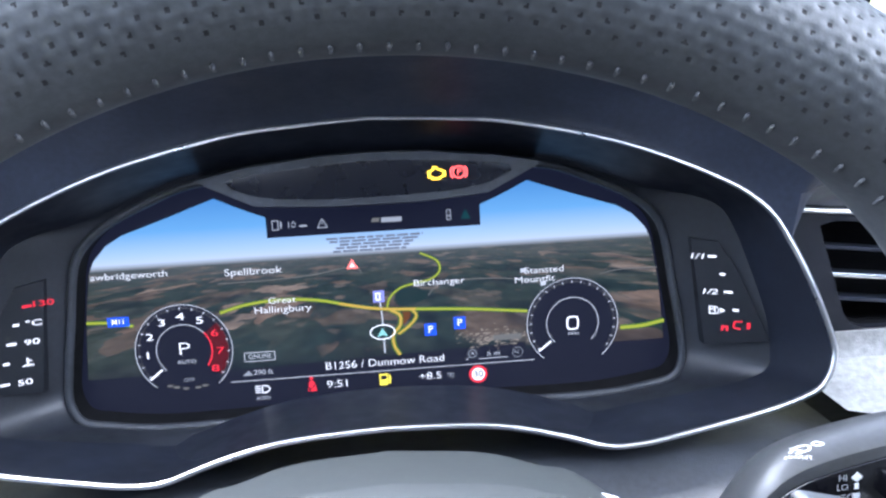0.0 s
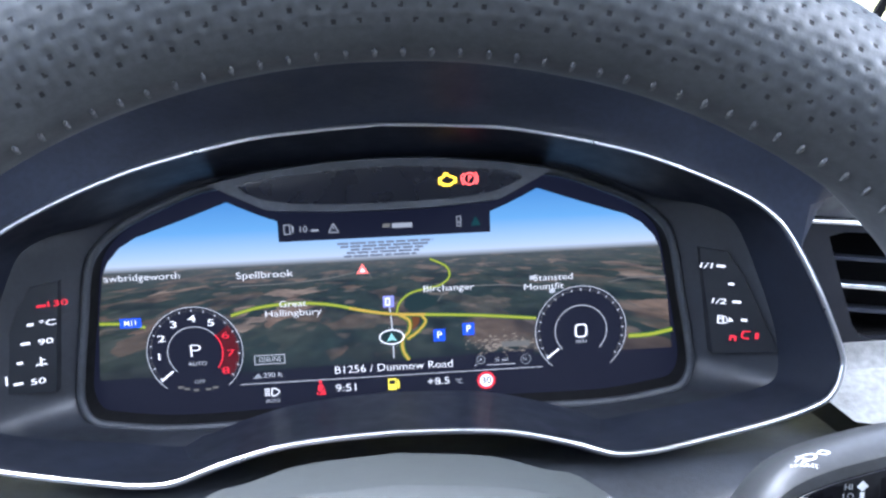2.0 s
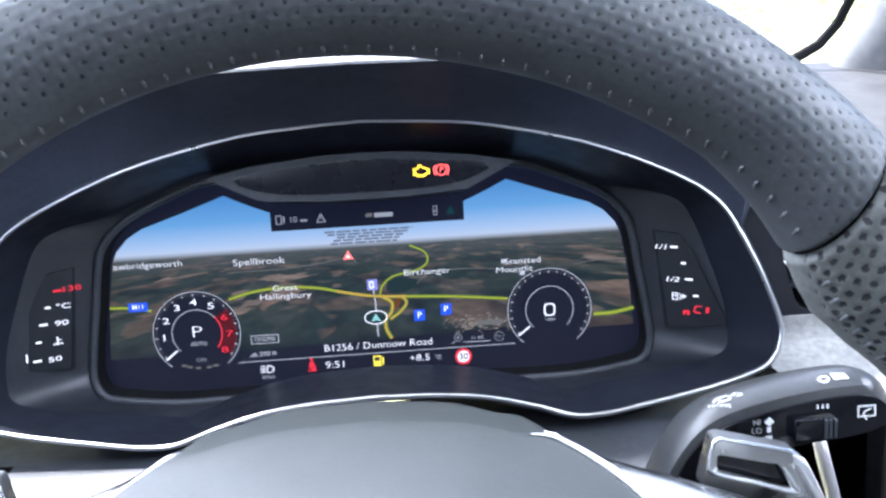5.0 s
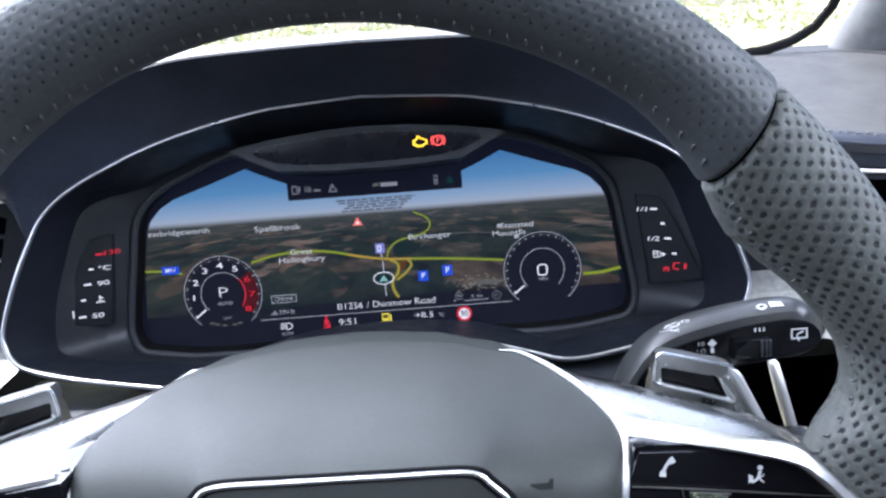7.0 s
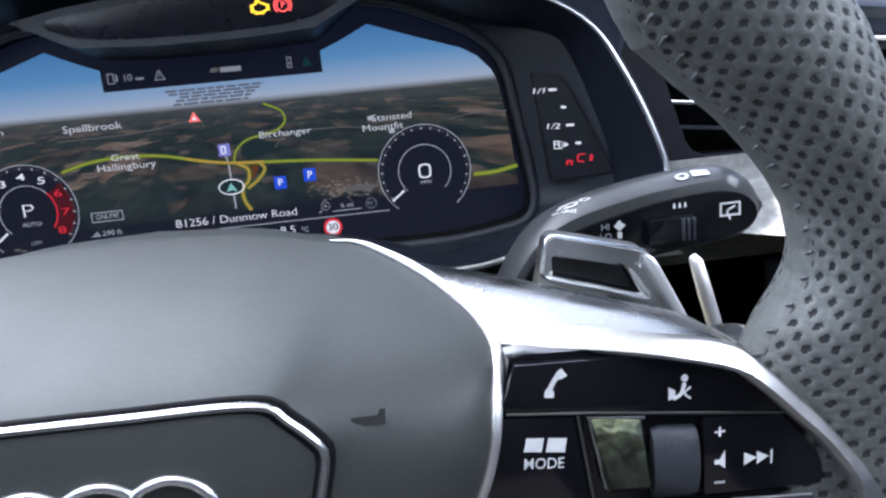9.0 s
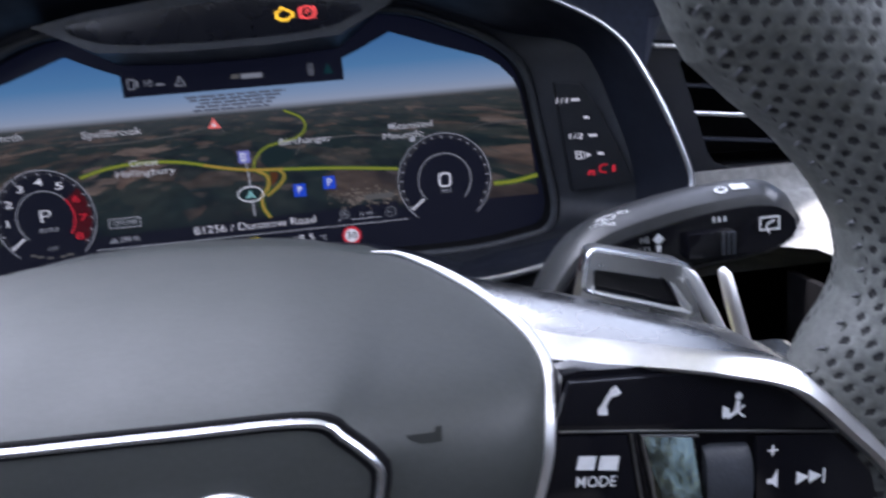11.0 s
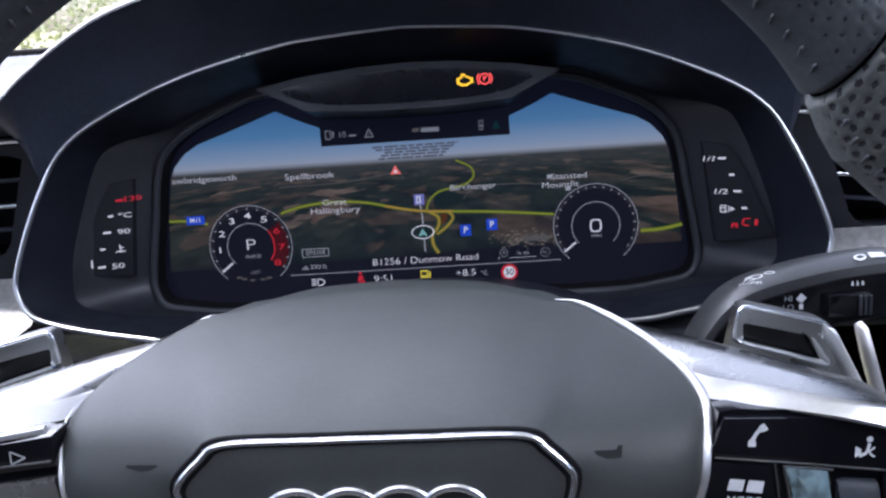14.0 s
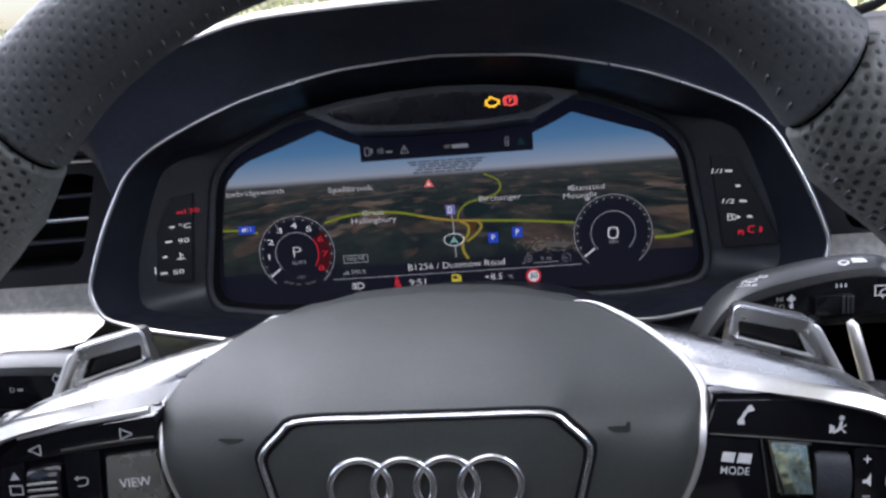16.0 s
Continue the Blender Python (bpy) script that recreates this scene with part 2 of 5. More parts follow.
PADDLE_METAL = surface("brushed_paddle_aluminium", (0.5, 0.5, 0.49), 0.3, metal=1.0, mottle=0.06, grain=0.03, grain_size=0.0004, bump=0.05)
DARK_METAL = surface("dark_satin_metal", (0.3, 0.305, 0.3), 0.36, metal=1.0, mottle=0.08)
LEATHER = surface("black_rim_leather", (0.055, 0.06, 0.064), 0.5, grain=0.15, grain_size=0.0006, bump=0.2, spec=0.4, mottle=0.12, mottle_size=0.02)
GRIP = surface("perforated_grip_leather", (0.09, 0.095, 0.089), 0.52, spec=0.4, grain=0.2, grain_size=0.0007, bump=0.35, mottle=0.15, mottle_size=0.02)
HOLE = surface("punched_hole", (0.011, 0.011, 0.012), 0.9, mottle=0.05)
AIRBAG = surface("grey_airbag_cover", (0.044, 0.048, 0.045), 0.52, grain=0.06, grain_size=0.0005, bump=0.12, mottle=0.04, mottle_size=0.05, spec=0.36, rough_var=0.03)
THREAD = surface("grey_thread", (0.08, 0.083, 0.088), 0.45, mottle=0.2, mottle_size=0.004)
PRINT = surface("white_print", (0.75, 0.76, 0.76), 0.5, mottle=0.1, mottle_size=0.004)
PRINT_GREY = surface("grey_print", (0.4, 0.41, 0.41), 0.5, mottle=0.1, mottle_size=0.004)
PILLAR = surface("grey_pillar_fabric", (0.1, 0.103, 0.108), 0.9, grain=0.05, grain_size=0.0012, bump=0.12)
LINING = surface("pale_roof_lining", (0.5, 0.5, 0.48), 0.95, grain=0.1, grain_size=0.002, bump=0.3)
TRIM_DARK = surface("black_cabin_trim", (0.022, 0.022, 0.023), 0.7, grain=0.1, grain_size=0.002, bump=0.3)
GRASS = surface("sunlit_grass", (0.42, 0.42, 0.24), 0.9, grain=0.5, grain_size=0.03, mottle=0.4, mottle_size=2.0)
LEAF = surface("hedge_leaf", (0.46, 0.5, 0.32), 0.6, mottle=0.25, mottle_size=0.3)

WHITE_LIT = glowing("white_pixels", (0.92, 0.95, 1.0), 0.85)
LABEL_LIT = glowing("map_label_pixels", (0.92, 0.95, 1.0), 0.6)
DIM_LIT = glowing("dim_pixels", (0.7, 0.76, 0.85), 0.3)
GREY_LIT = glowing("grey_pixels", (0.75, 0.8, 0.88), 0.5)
RED_LIT = glowing("red_lamp", (0.95, 0.035, 0.06), 0.65)
RED_DARK = glowing("dark_red_pixels", (0.7, 0.02, 0.05), 0.085)
PINK_LIT = glowing("bright_red_lamp", (1.0, 0.1, 0.09), 2.0)
PINK_PIXEL = glowing("pink_pixels", (1.0, 0.2, 0.17), 0.95)
AMBER_LIT = glowing("amber_lamp", (1.0, 0.58, 0.03), 1.9)
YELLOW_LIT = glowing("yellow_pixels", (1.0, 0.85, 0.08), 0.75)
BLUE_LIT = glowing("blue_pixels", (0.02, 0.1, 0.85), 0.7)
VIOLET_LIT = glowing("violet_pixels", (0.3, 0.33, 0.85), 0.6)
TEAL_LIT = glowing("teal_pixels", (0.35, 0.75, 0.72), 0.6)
TEAL_DIM = glowing("dim_teal_pixels", (0.02, 0.2, 0.22), 0.14)
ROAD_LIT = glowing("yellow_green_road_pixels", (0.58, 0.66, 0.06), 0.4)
ROAD_EDGE = glowing("green_road_edge_pixels", (0.16, 0.34, 0.05), 0.3)
ROAD_OCHRE = glowing("ochre_road_pixels", (0.75, 0.5, 0.08), 0.5)
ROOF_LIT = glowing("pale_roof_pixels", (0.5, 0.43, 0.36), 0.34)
PRINT_LIT = glowing("slate_print_pixels", (0.2, 0.24, 0.31), 0.5)
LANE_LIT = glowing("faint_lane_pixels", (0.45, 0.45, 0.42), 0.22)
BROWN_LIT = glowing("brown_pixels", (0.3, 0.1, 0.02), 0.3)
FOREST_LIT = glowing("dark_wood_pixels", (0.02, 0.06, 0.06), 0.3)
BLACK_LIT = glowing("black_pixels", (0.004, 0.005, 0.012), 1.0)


def aerial_map():
    """The navigation picture: a blue sky over fields, woods and villages seen from the air."""
    m, nodes, links, b = material("aerial_map_pixels")
    b.inputs["Base Color"].default_value = (0.008, 0.009, 0.014, 1)
    b.inputs["Roughness"].default_value, b.inputs["Specular IOR Level"].default_value = 0.3, 0.12

    def mth(op, a, c=None):
        n = nodes.new("ShaderNodeMath")
        n.operation = op
        for i, v in enumerate((a, c)):
            if v is None:
                continue
            if isinstance(v, (int, float)):
                n.inputs[i].default_value = v
            else:
                links.new(v, n.inputs[i])
        return n.outputs[0]

    def ramp(value, *stops):
        n = nodes.new("ShaderNodeValToRGB")
        for i, (p, c) in enumerate(stops):
            e = n.color_ramp.elements[i] if i < 2 else n.color_ramp.elements.new(p)
            e.position, e.color = p, (*c, 1)
        links.new(value, n.inputs[0])
        return n.outputs[0]

    def mix(fac, a, c, how="MIX"):
        n = nodes.new("ShaderNodeMix")
        n.data_type, n.blend_type = "RGBA", how
        for v, s in ((fac, n.inputs["Factor"]), (a, n.inputs["A"]), (c, n.inputs["B"])):
            if isinstance(v, (int, float)):
                s.default_value = v
            elif isinstance(v, tuple):
                s.default_value = (*v, 1)
            else:
                links.new(v, s)
        return n.outputs["Result"]

    co = nodes.new("ShaderNodeTexCoord")
    sep = nodes.new("ShaderNodeSeparateXYZ")
    links.new(co.outputs["Object"], sep.inputs[0])
    x, z = sep.outputs[0], sep.outputs[2]
    below = mth("MAXIMUM", mth("SUBTRACT", 0.0445, z), 0.0)
    inv = mth("DIVIDE", 1.0, mth("ADD", below, 0.014))
    ground = nodes.new("ShaderNodeCombineXYZ")
    links.new(mth("MULTIPLY", mth("MULTIPLY", x, inv), 0.5), ground.inputs[0])
    links.new(mth("MULTIPLY", inv, 0.055), ground.inputs[1])

    def patch(kind, scale, detail=3.0):
        n = nodes.new("ShaderNodeTexNoise" if kind == "noise" else "ShaderNodeTexVoronoi")
        n.inputs["Scale"].default_value = scale
        if kind == "noise":
            n.inputs["Detail"].default_value = detail
        links.new(ground.outputs[0], n.inputs["Vector"])
        return n

    cells = patch("cells", 4.2)
    bend = nodes.new("ShaderNodeVectorMath")
    bend.operation = "MULTIPLY_ADD"
    links.new(patch("noise", 4.0, 2.0).outputs["Color"], bend.inputs[0])
    bend.inputs[1].default_value = (0.3, 0.3, 0.0)
    links.new(ground.outputs[0], bend.inputs[2])
    links.new(bend.outputs[0], cells.inputs["Vector"])
    woods = ramp(patch("noise", 1.6).outputs["Fac"], (0.3, (0.010, 0.024, 0.024)), (0.55, (0.026, 0.040, 0.034)), (0.8, (0.055, 0.062, 0.05)))
    pick = nodes.new("ShaderNodeSeparateColor")
    links.new(cells.outputs["Color"], pick.inputs[0])
    fields = ramp(pick.outputs[0], (0.0, (0.016, 0.03, 0.027)), (0.4, (0.03, 0.041, 0.033)), (0.62, (0.045, 0.055, 0.046)), (0.74, (0.085, 0.066, 0.05)), (0.88, (0.15, 0.105, 0.078)), (1.0, (0.21, 0.165, 0.13)))
    where = ramp(patch("noise", 2.2, 3.0).outputs["Fac"], (0.42, (0, 0, 0)), (0.5, (1, 1, 1)))
    land = mix(where, woods, fields)
    speck = ramp(patch("noise", 14.0, 3.0).outputs["Fac"], (0.3, (0.7, 0.7, 0.7)), (0.7, (1.3, 1.3, 1.3)))
    land = mix(1.0, land, speck, "MULTIPLY")
    pale = ramp(patch("noise", 5.5, 4.0).outputs["Fac"], (0.57, (0, 0, 0)), (0.66, (0.75, 0.75, 0.75)))
    land = mix(pale, land, (0.15, 0.12, 0.095))
    dark = ramp(patch("noise", 3.4, 4.0).outputs["Fac"], (0.36, (0.45, 0.5, 0.58)), (0.5, (1, 1, 1)))
    land = mix(1.0, land, dark, "MULTIPLY")
    haze = ramp(mth("MULTIPLY", below, 40.0), (0.0, (1, 1, 1)), (0.12, (0.45, 0.45, 0.45)), (0.5, (0.06, 0.06, 0.06)), (1.0, (0, 0, 0)))
    land = mix(haze, land, (0.1, 0.115, 0.115))
    dusk = ramp(mth("MULTIPLY", mth("ADD", z, 0.012), 40.0), (0.0, (0.45, 0.47, 0.52)), (0.35, (1, 1, 1)))
    land = mix(1.0, land, dusk, "MULTIPLY")
    heaven = ramp(mth("MULTIPLY", mth("SUBTRACT", z, 0.043), 32.0), (0.0, (0.52, 0.58, 0.66)), (0.2, (0.36, 0.5, 0.68)), (0.55, (0.135, 0.34, 0.6)), (1.0, (0.075, 0.235, 0.5)))
    up = ramp(mth("MULTIPLY", mth("SUBTRACT", z, 0.042), 300.0), (0.0, (0, 0, 0)), (1.0, (1, 1, 1)))
    links.new(mix(up, land, heaven), b.inputs["Emission Color"])
    b.inputs["Emission Strength"].default_value = 0.198
    return m


AERIAL = aerial_map()

# ---- instrument cluster ----
cluster = thing("instrument_cluster", (0, 0, 0), "black digital instrument cluster with lit navigation map and chrome outline", "instrument cluster")
M = 150
TRIM_HALF = [(0, 0.111), (0.0301, 0.1093), (0.0603, 0.1061), (0.1079, 0.0948), (0.15, 0.0775), (0.1705, 0.0633), (0.1813, 0.046), (0.1908, 0.0247), (0.1976, 0.0034),
             (0.1968, -0.0058), (0.1933, -0.0125), (0.1861, -0.0177), (0.1638, -0.0237), (0.121, -0.0308), (0.107, -0.0324), (0.0931, -0.0319), (0.0743, -0.0258), (0.0517, -0.0199), (0.0298, -0.0172), (0, -0.0157)]
LIP_HALF = [(0, 0.0872), (0.05, 0.087), (0.083, 0.084), (0.105, 0.0762), (0.1225, 0.068), (0.1345, 0.0586), (0.141, 0.0472), (0.1455, 0.022), (0.15, -0.004), (0.1512, -0.0185), (0.1465, -0.0285), (0.134, -0.032), (0.105, -0.0352), (0.05, -0.0348), (0, -0.0348)]
CREASE_HALF = [(0, -0.0165, 0.0905), (0.05, -0.0165, 0.0902), (0.083, -0.0165, 0.0875), (0.105, -0.0165, 0.0798), (0.1236, -0.0165, 0.0722), (0.1389, -0.0168, 0.0675), (0.1529, -0.0195, 0.0649), (0.164, -0.0255, 0.0592), (0.17, -0.029, 0.048), (0.1752, -0.0323, 0.0328), (0.182, -0.0369, 0.0089),
               (0.1842, -0.0384, -0.0087), (0.1828, -0.0386, -0.0175), (0.1745, -0.0385, -0.0222), (0.154, -0.038, -0.0262), (0.121, -0.036, -0.031), (0.101, -0.031, -0.0362), (0.085, -0.0215, -0.0388), (0.072, -0.017, -0.0385), (0.05, -0.0165, -0.0385), (0, -0.0165, -0.0385)]


def at_trim(x, z, out=0.0, back=0.0):
    """A place on the plane of the chrome line."""
    return (x + 0.0005, -0.0756 + 0.176 * z + 0.034 * abs(x) + back, z)


trim2 = both_sides(curve_through(TRIM_HALF, M))
lip2 = both_sides(curve_through(LIP_HALF, M))
crease3 = both_sides(curve_through(CREASE_HALF, M))


def grown(loop, d):
    """The loop of (x, z) points, moved outwards by d."""
    t = np.roll(loop, -1, 0) - np.roll(loop, 1, 0)
    t /= np.linalg.norm(t, axis=1)[:, None]
    return loop + d * np.column_stack([-t[:, 1], t[:, 0]])


if np.abs(grown(trim2, 0.01)).max() < np.abs(trim2).max():
    trim2, lip2, crease3 = trim2[::-1], lip2[::-1], crease3[::-1]

trim3 = [at_trim(x, z) for x, z in trim2]
lip3 = [(x, -0.0125, z) for x, z in lip2]
behind3 = [(x, 0.004, z) for x, z in grown(lip2, -0.0032)]
# the funnel that leads from the chrome line back to the screen
soft_crease = [((a[0] * 0.93 + b[0] * 0.07), a[1] * 0.95 + b[1] * 0.05, a[2] * 0.93 + b[2] * 0.07) for a, b in zip(crease3, lip3)]
near_crease = [((a[0] * 0.94 + b[0] * 0.06), a[1] * 0.92 + b[1] * 0.08, a[2] * 0.94 + b[2] * 0.06) for a, b in zip(crease3, trim3)]
part("outer_wall", loft([trim3, near_crease, crease3]), FUNNEL, cluster, "black sloping outer wall")
part("inner_panel", loft([crease3, soft_crease, lip3]), PANEL_GREY, cluster, "dark grey sloping inner panel")
part("lip", tube([(x, -0.0135, z) for x, z in grown(lip2, -0.0008)], 0.0021, 10, True), GREY_PLASTIC, cluster, "dark grey rounded lip round the screen")
part("screen_well", loft([[(x, -0.0128, z) for x, z in grown(lip2, -0.001)], behind3]), CAVITY, cluster)
part("chrome_outline", tube([(x, y - 0.0008, z) for x, y, z in trim3], [0.0007 + 0.0006 * min(1, max(0, (0.095 - p[2]) / 0.06)) for p in trim3], 10, True), TRIM_CHROME, cluster, "thin bright chrome line")
shell_a = [at_trim(x, z, back=-0.0002) for x, z in grown(trim2, 0.0016)]
shell_b = [at_trim(x, z, back=0.004) for x, z in grown(trim2, 0.0035)]
shell_c = [(x, -0.02, z) for x, z in grown(trim2, 0.004)]
part("housing", loft([trim3, shell_a, shell_b, shell_c]), PLASTIC, cluster)

# side panels with the two bar gauges
def gauge_depth(x):
    """How far the slanting side panels reach towards the driver; the one by the door slants more."""
    return 0.0087 - 0.63 * (x - 0.15) if x > 0 else 0.0078 - 0.45 * (-x - 0.15)


def on_gauge(bm):
    """Lays a flat shape onto the slanting side panels."""
    for v in bm.verts:
        v.co.y += gauge_depth(v.co.x)
    return bm


for s in (1, -1):
    pts = [(s * 0.1512, 0.0445), (s * 0.1625, 0.043), (s * 0.1688, 0.032), (s * 0.1835, -0.004), (s * 0.1575, -0.0085)]
    part("gauge_window", on_gauge(plate([(x, z) for x, z in pts], -0.0285, -0.012, 0.0004)), SMOKED, cluster, "smoked black gauge panel")

# ---- the screen ----
screen = part("display", plate([(-0.157, -0.04), (0.157, -0.04), (0.157, 0.088), (-0.157, 0.088)], 0.0, 0.006), BLACK_LIT, cluster, "lit digital display with an aerial map and two dials")
L1, L2, L3, L4, L5, L6 = (-0.0002 * k for k in range(1, 7))
EDGE = [(0.1455, -0.012), (0.1425, 0.018), (0.1385, 0.041), (0.1355, 0.0475), (0.129, 0.0545), (0.121, 0.0592), (0.098, 0.0668), (0.076, 0.0745), (0.068, 0.0706), (0.06, 0.067), (0.0525, 0.064), (0.05, 0.0636)]
bm = bmesh.new()
vs = [bm.verts.new((x, L1, z)) for x, z in EDGE + [(-x, z) for x, z in EDGE[::-1]]]
bm.faces.new(vs)
part("map_view", bm, AERIAL, screen, "aerial map with fields under a blue sky", False)

MAIN_ROAD = [(-0.0785, 0.0178), (-0.067, 0.0208), (-0.055, 0.0222), (-0.042, 0.0222), (-0.028, 0.0205), (-0.012, 0.0165), (0.004, 0.0138), (0.02, 0.0128), (0.045, 0.011), (0.0745, 0.0078)]
ROADS = [("main_road", MAIN_ROAD, 0.0019), ("left_road", [(-0.1425, 0.0172), (-0.131, 0.0165), (-0.1205, 0.0142)], 0.0019), ("right_road", [(0.1225, -0.0045), (0.134, -0.0042), (0.1455, -0.0022)], 0.0026),
         ("branch_road", [(0.0035, 0.0138), (0.0052, 0.0195), (0.0105, 0.0242), (0.018, 0.0262), (0.026, 0.0278), (0.0308, 0.0318), (0.0295, 0.0372), (0.0215, 0.0415)], 0.0013),
         ("slip_road", [(0.005, 0.0135), (0.0098, 0.0102), (0.0095, 0.0048), (0.006, 0.0005), (0.0062, -0.0055), (0.0088, -0.0105)], 0.0021),
         ("slip_road", [(0.0155, 0.0132), (0.018, 0.0095), (0.0145, 0.0048), (0.0085, 0.0005)], 0.0018)]
for name, pts, w in ROADS:
    part(name + "_edge", ribbon(pts, w * (1.3 if name == "slip_road" else 1.05), L2), ROAD_EDGE, screen, smooth=False)
    part(name, ribbon(pts, w * 0.62, L3), ROAD_OCHRE if name == "slip_road" else ROAD_LIT, screen, smooth=False)
part("junction", ribbon([(-0.02, 0.0185), (-0.005, 0.0152), (0.006, 0.0138), (0.018, 0.0131)], 0.0013, L4), ROAD_OCHRE, screen, smooth=False)
part("junction_core", flat_shape([(0.0115, 0.0122), (0.0152, 0.0118), (0.0148, 0.0088), (0.0118, 0.0055), (0.0108, 0.0058)], L2), BROWN_LIT, screen, smooth=False)
part("wood", flat_shape([tuple(p) for p in curve_through([(0.008, 0.0205), (0.0135, 0.0238), (0.022, 0.0225), (0.0245, 0.019), (0.018, 0.0158), (0.009, 0.016)], 30, True)], L2 * 0.6), FOREST_LIT, screen, smooth=False)
part("lane", ribbon([(-0.078, 0.0325), (-0.05, 0.0328), (-0.03, 0.0342), (-0.012, 0.0368), (-0.008, 0.0335)], 0.0005, L2), LANE_LIT, screen, smooth=False)
part("lane", ribbon([(0.0, 0.0195), (0.0008, 0.012), (0.001, 0.004), (0.0012, -0.009)], 0.0007, L2), GREY_LIT, screen, smooth=False)
part("lane", ribbon([(0.0245, 0.0195), (0.028, 0.0235), (0.033, 0.026), (0.06, 0.026), (0.085, 0.022)], 0.0005, L2), LANE_LIT, screen, smooth=False)
part("lane", ribbon([(0.112, 0.0245), (0.122, 0.0262), (0.142, 0.0262)], 0.0005, L2), LANE_LIT, screen, smooth=False)
random.seed(4)
bm = bmesh.new()
for k in range(150):
    x, z = random.gauss(0.057, 0.009), random.gauss(-0.0055, 0.0022)
    w, h = random.uniform(0.0005, 0.0022), random.uniform(0.0003, 0.0008)
    flat_shape([(x, z), (x + w, z + h * 0.3), (x + w, z + h), (x, z + h)], L2, bm)
part("village", bm, ROOF_LIT, screen, smooth=False)
# unreadable lines of small print before the horizon
bm = bmesh.new()
for x0, x1, z in ((-0.024, 0.0235, 0.0507), (-0.0225, 0.021, 0.0491), (-0.0175, 0.0185, 0.0475), (-0.0195, 0.0165, 0.0459), (-0.021, 0.015, 0.0442)):
    x = x0
    while x < x1:
        w = random.uniform(0.003, 0.009)
        flat_shape([(x, z), (min(x + w, x1), z), (min(x + w, x1), z + 0.0011), (x, z + 0.0011)], L2, bm)
        x += w + 0.0009
part("small_print", bm, PRINT_LIT, screen, "unreadable grey lines of print", False)

for words, x, z, h in (("awbridgeworth", -0.1195, 0.0396, 0.0028), ("Spellbrook", -0.0605, 0.0378, 0.003), ("Great", -0.0478, 0.0222, 0.0027), ("Hallingbury", -0.0478, 0.0177, 0.0029),
                       ("Birchanger", 0.0302, 0.0262, 0.0028), ("Stansted", 0.0835, 0.0288, 0.0028), ("Mountfit", 0.0785, 0.0242, 0.0028)):
    lettering("place_name", words, x, z, L5, h * 1.2, LABEL_LIT, screen, 0.0, 1.3)
for x, z in ((0.0715, 0.0292), (0.0815, 0.0218)):
    part("place_mark", flat_shape([(x, z - 0.0012), (x + 0.0028, z - 0.001), (x + 0.0028, z + 0.001), (x, z + 0.001)], L4), GREY_LIT, screen, smooth=False)
part("motorway_shield", flat_shape([(-0.1325, 0.0145), (-0.1222, 0.0145), (-0.1222, 0.0193), (-0.1325, 0.0193)], L4), BLUE_LIT, screen, smooth=False)
lettering("motorway_number", "M11", -0.1273, 0.0169, L5, 0.0027, WHITE_LIT, screen, 0.004)
for x, z in ((0.0247, 0.0018), (0.0396, 0.0042)):
    part("parking_sign", flat_shape([(x - 0.003, z - 0.0032), (x + 0.003, z - 0.0032), (x + 0.003, z + 0.0032), (x - 0.003, z + 0.0032)], L4), BLUE_LIT, screen, "blue parking sign", False)
    lettering("parking_letter", "P", x, z, L5, 0.0038, WHITE_LIT, screen, 0.01)
part("fuel_station_sign", flat_shape([(-0.003, 0.0178), (0.0026, 0.0178), (0.0026, 0.0238), (-0.003, 0.0238)], L4), VIOLET_LIT, screen, smooth=False)
bm = outline_rect(-0.0018, 0.0188, 0.0006, 0.0228, 0.0006, L5)
part("fuel_station_pump", bm, WHITE_LIT, screen, smooth=False)
part("hazard_sign", flat_shape([(-0.0152, 0.0358), (-0.0092, 0.0358), (-0.0122, 0.0408)], L4), PINK_PIXEL, screen, "red warning triangle", False)
part("hazard_mark", flat_shape([(-0.0134, 0.0367), (-0.011, 0.0367), (-0.0122, 0.0388)], L5), WHITE_LIT, screen, smooth=False)
bm = bmesh.new()
n = 40
rows = [[bm.verts.new((0.0006 + (0.0058 + d) * math.sin(a), L4, 0.0022 + (0.0034 + d) * math.cos(a))) for d in (0, 0.0006)] for a in np.linspace(0, 2 * math.pi, n, endpoint=False)]
for i in range(n):
    a, b_ = rows[i], rows[(i + 1) % n]
    bm.faces.new((a[0], a[1], b_[1], b_[0]))
part("own_position_ring", bm, WHITE_LIT, screen, smooth=False)
bm = disc(0.0006, 0.0022, 0.0057, L3, rz=0.0033)
part("own_position_ground", bm, FOREST_LIT, screen, smooth=False)
part("own_position_arrow", flat_shape([(-0.0022, -0.0002), (0.0006, 0.0007), (0.0034, -0.0002), (0.0006, 0.0044)], L5), TEAL_LIT, screen, smooth=False)
# plain bars where the map's maker is credited
part("map_credit", flat_shape([(0.0565, -0.0066), (0.071, -0.0066), (0.071, -0.0036), (0.0565, -0.0036)], L3), LANE_LIT, screen, "plain grey bar", False)
# the dark bar along the bottom
part("status_bar", flat_shape([(-0.073, -0.0122), (0.073, -0.0122), (0.073, -0.0085), (0.0, -0.0105), (-0.073, -0.0122)][:4], L1 * 1.4), BLACK_LIT, screen, smooth=False)
bm = outline_rect(-0.0688, -0.0083, -0.0535, -0.0034, 0.0004, L4)
part("online_frame", bm, GREY_LIT, screen, smooth=False)
lettering("online", "ONLINE", -0.0611, -0.0058, L4, 0.0026, GREY_LIT, screen, -0.005, 0.88)
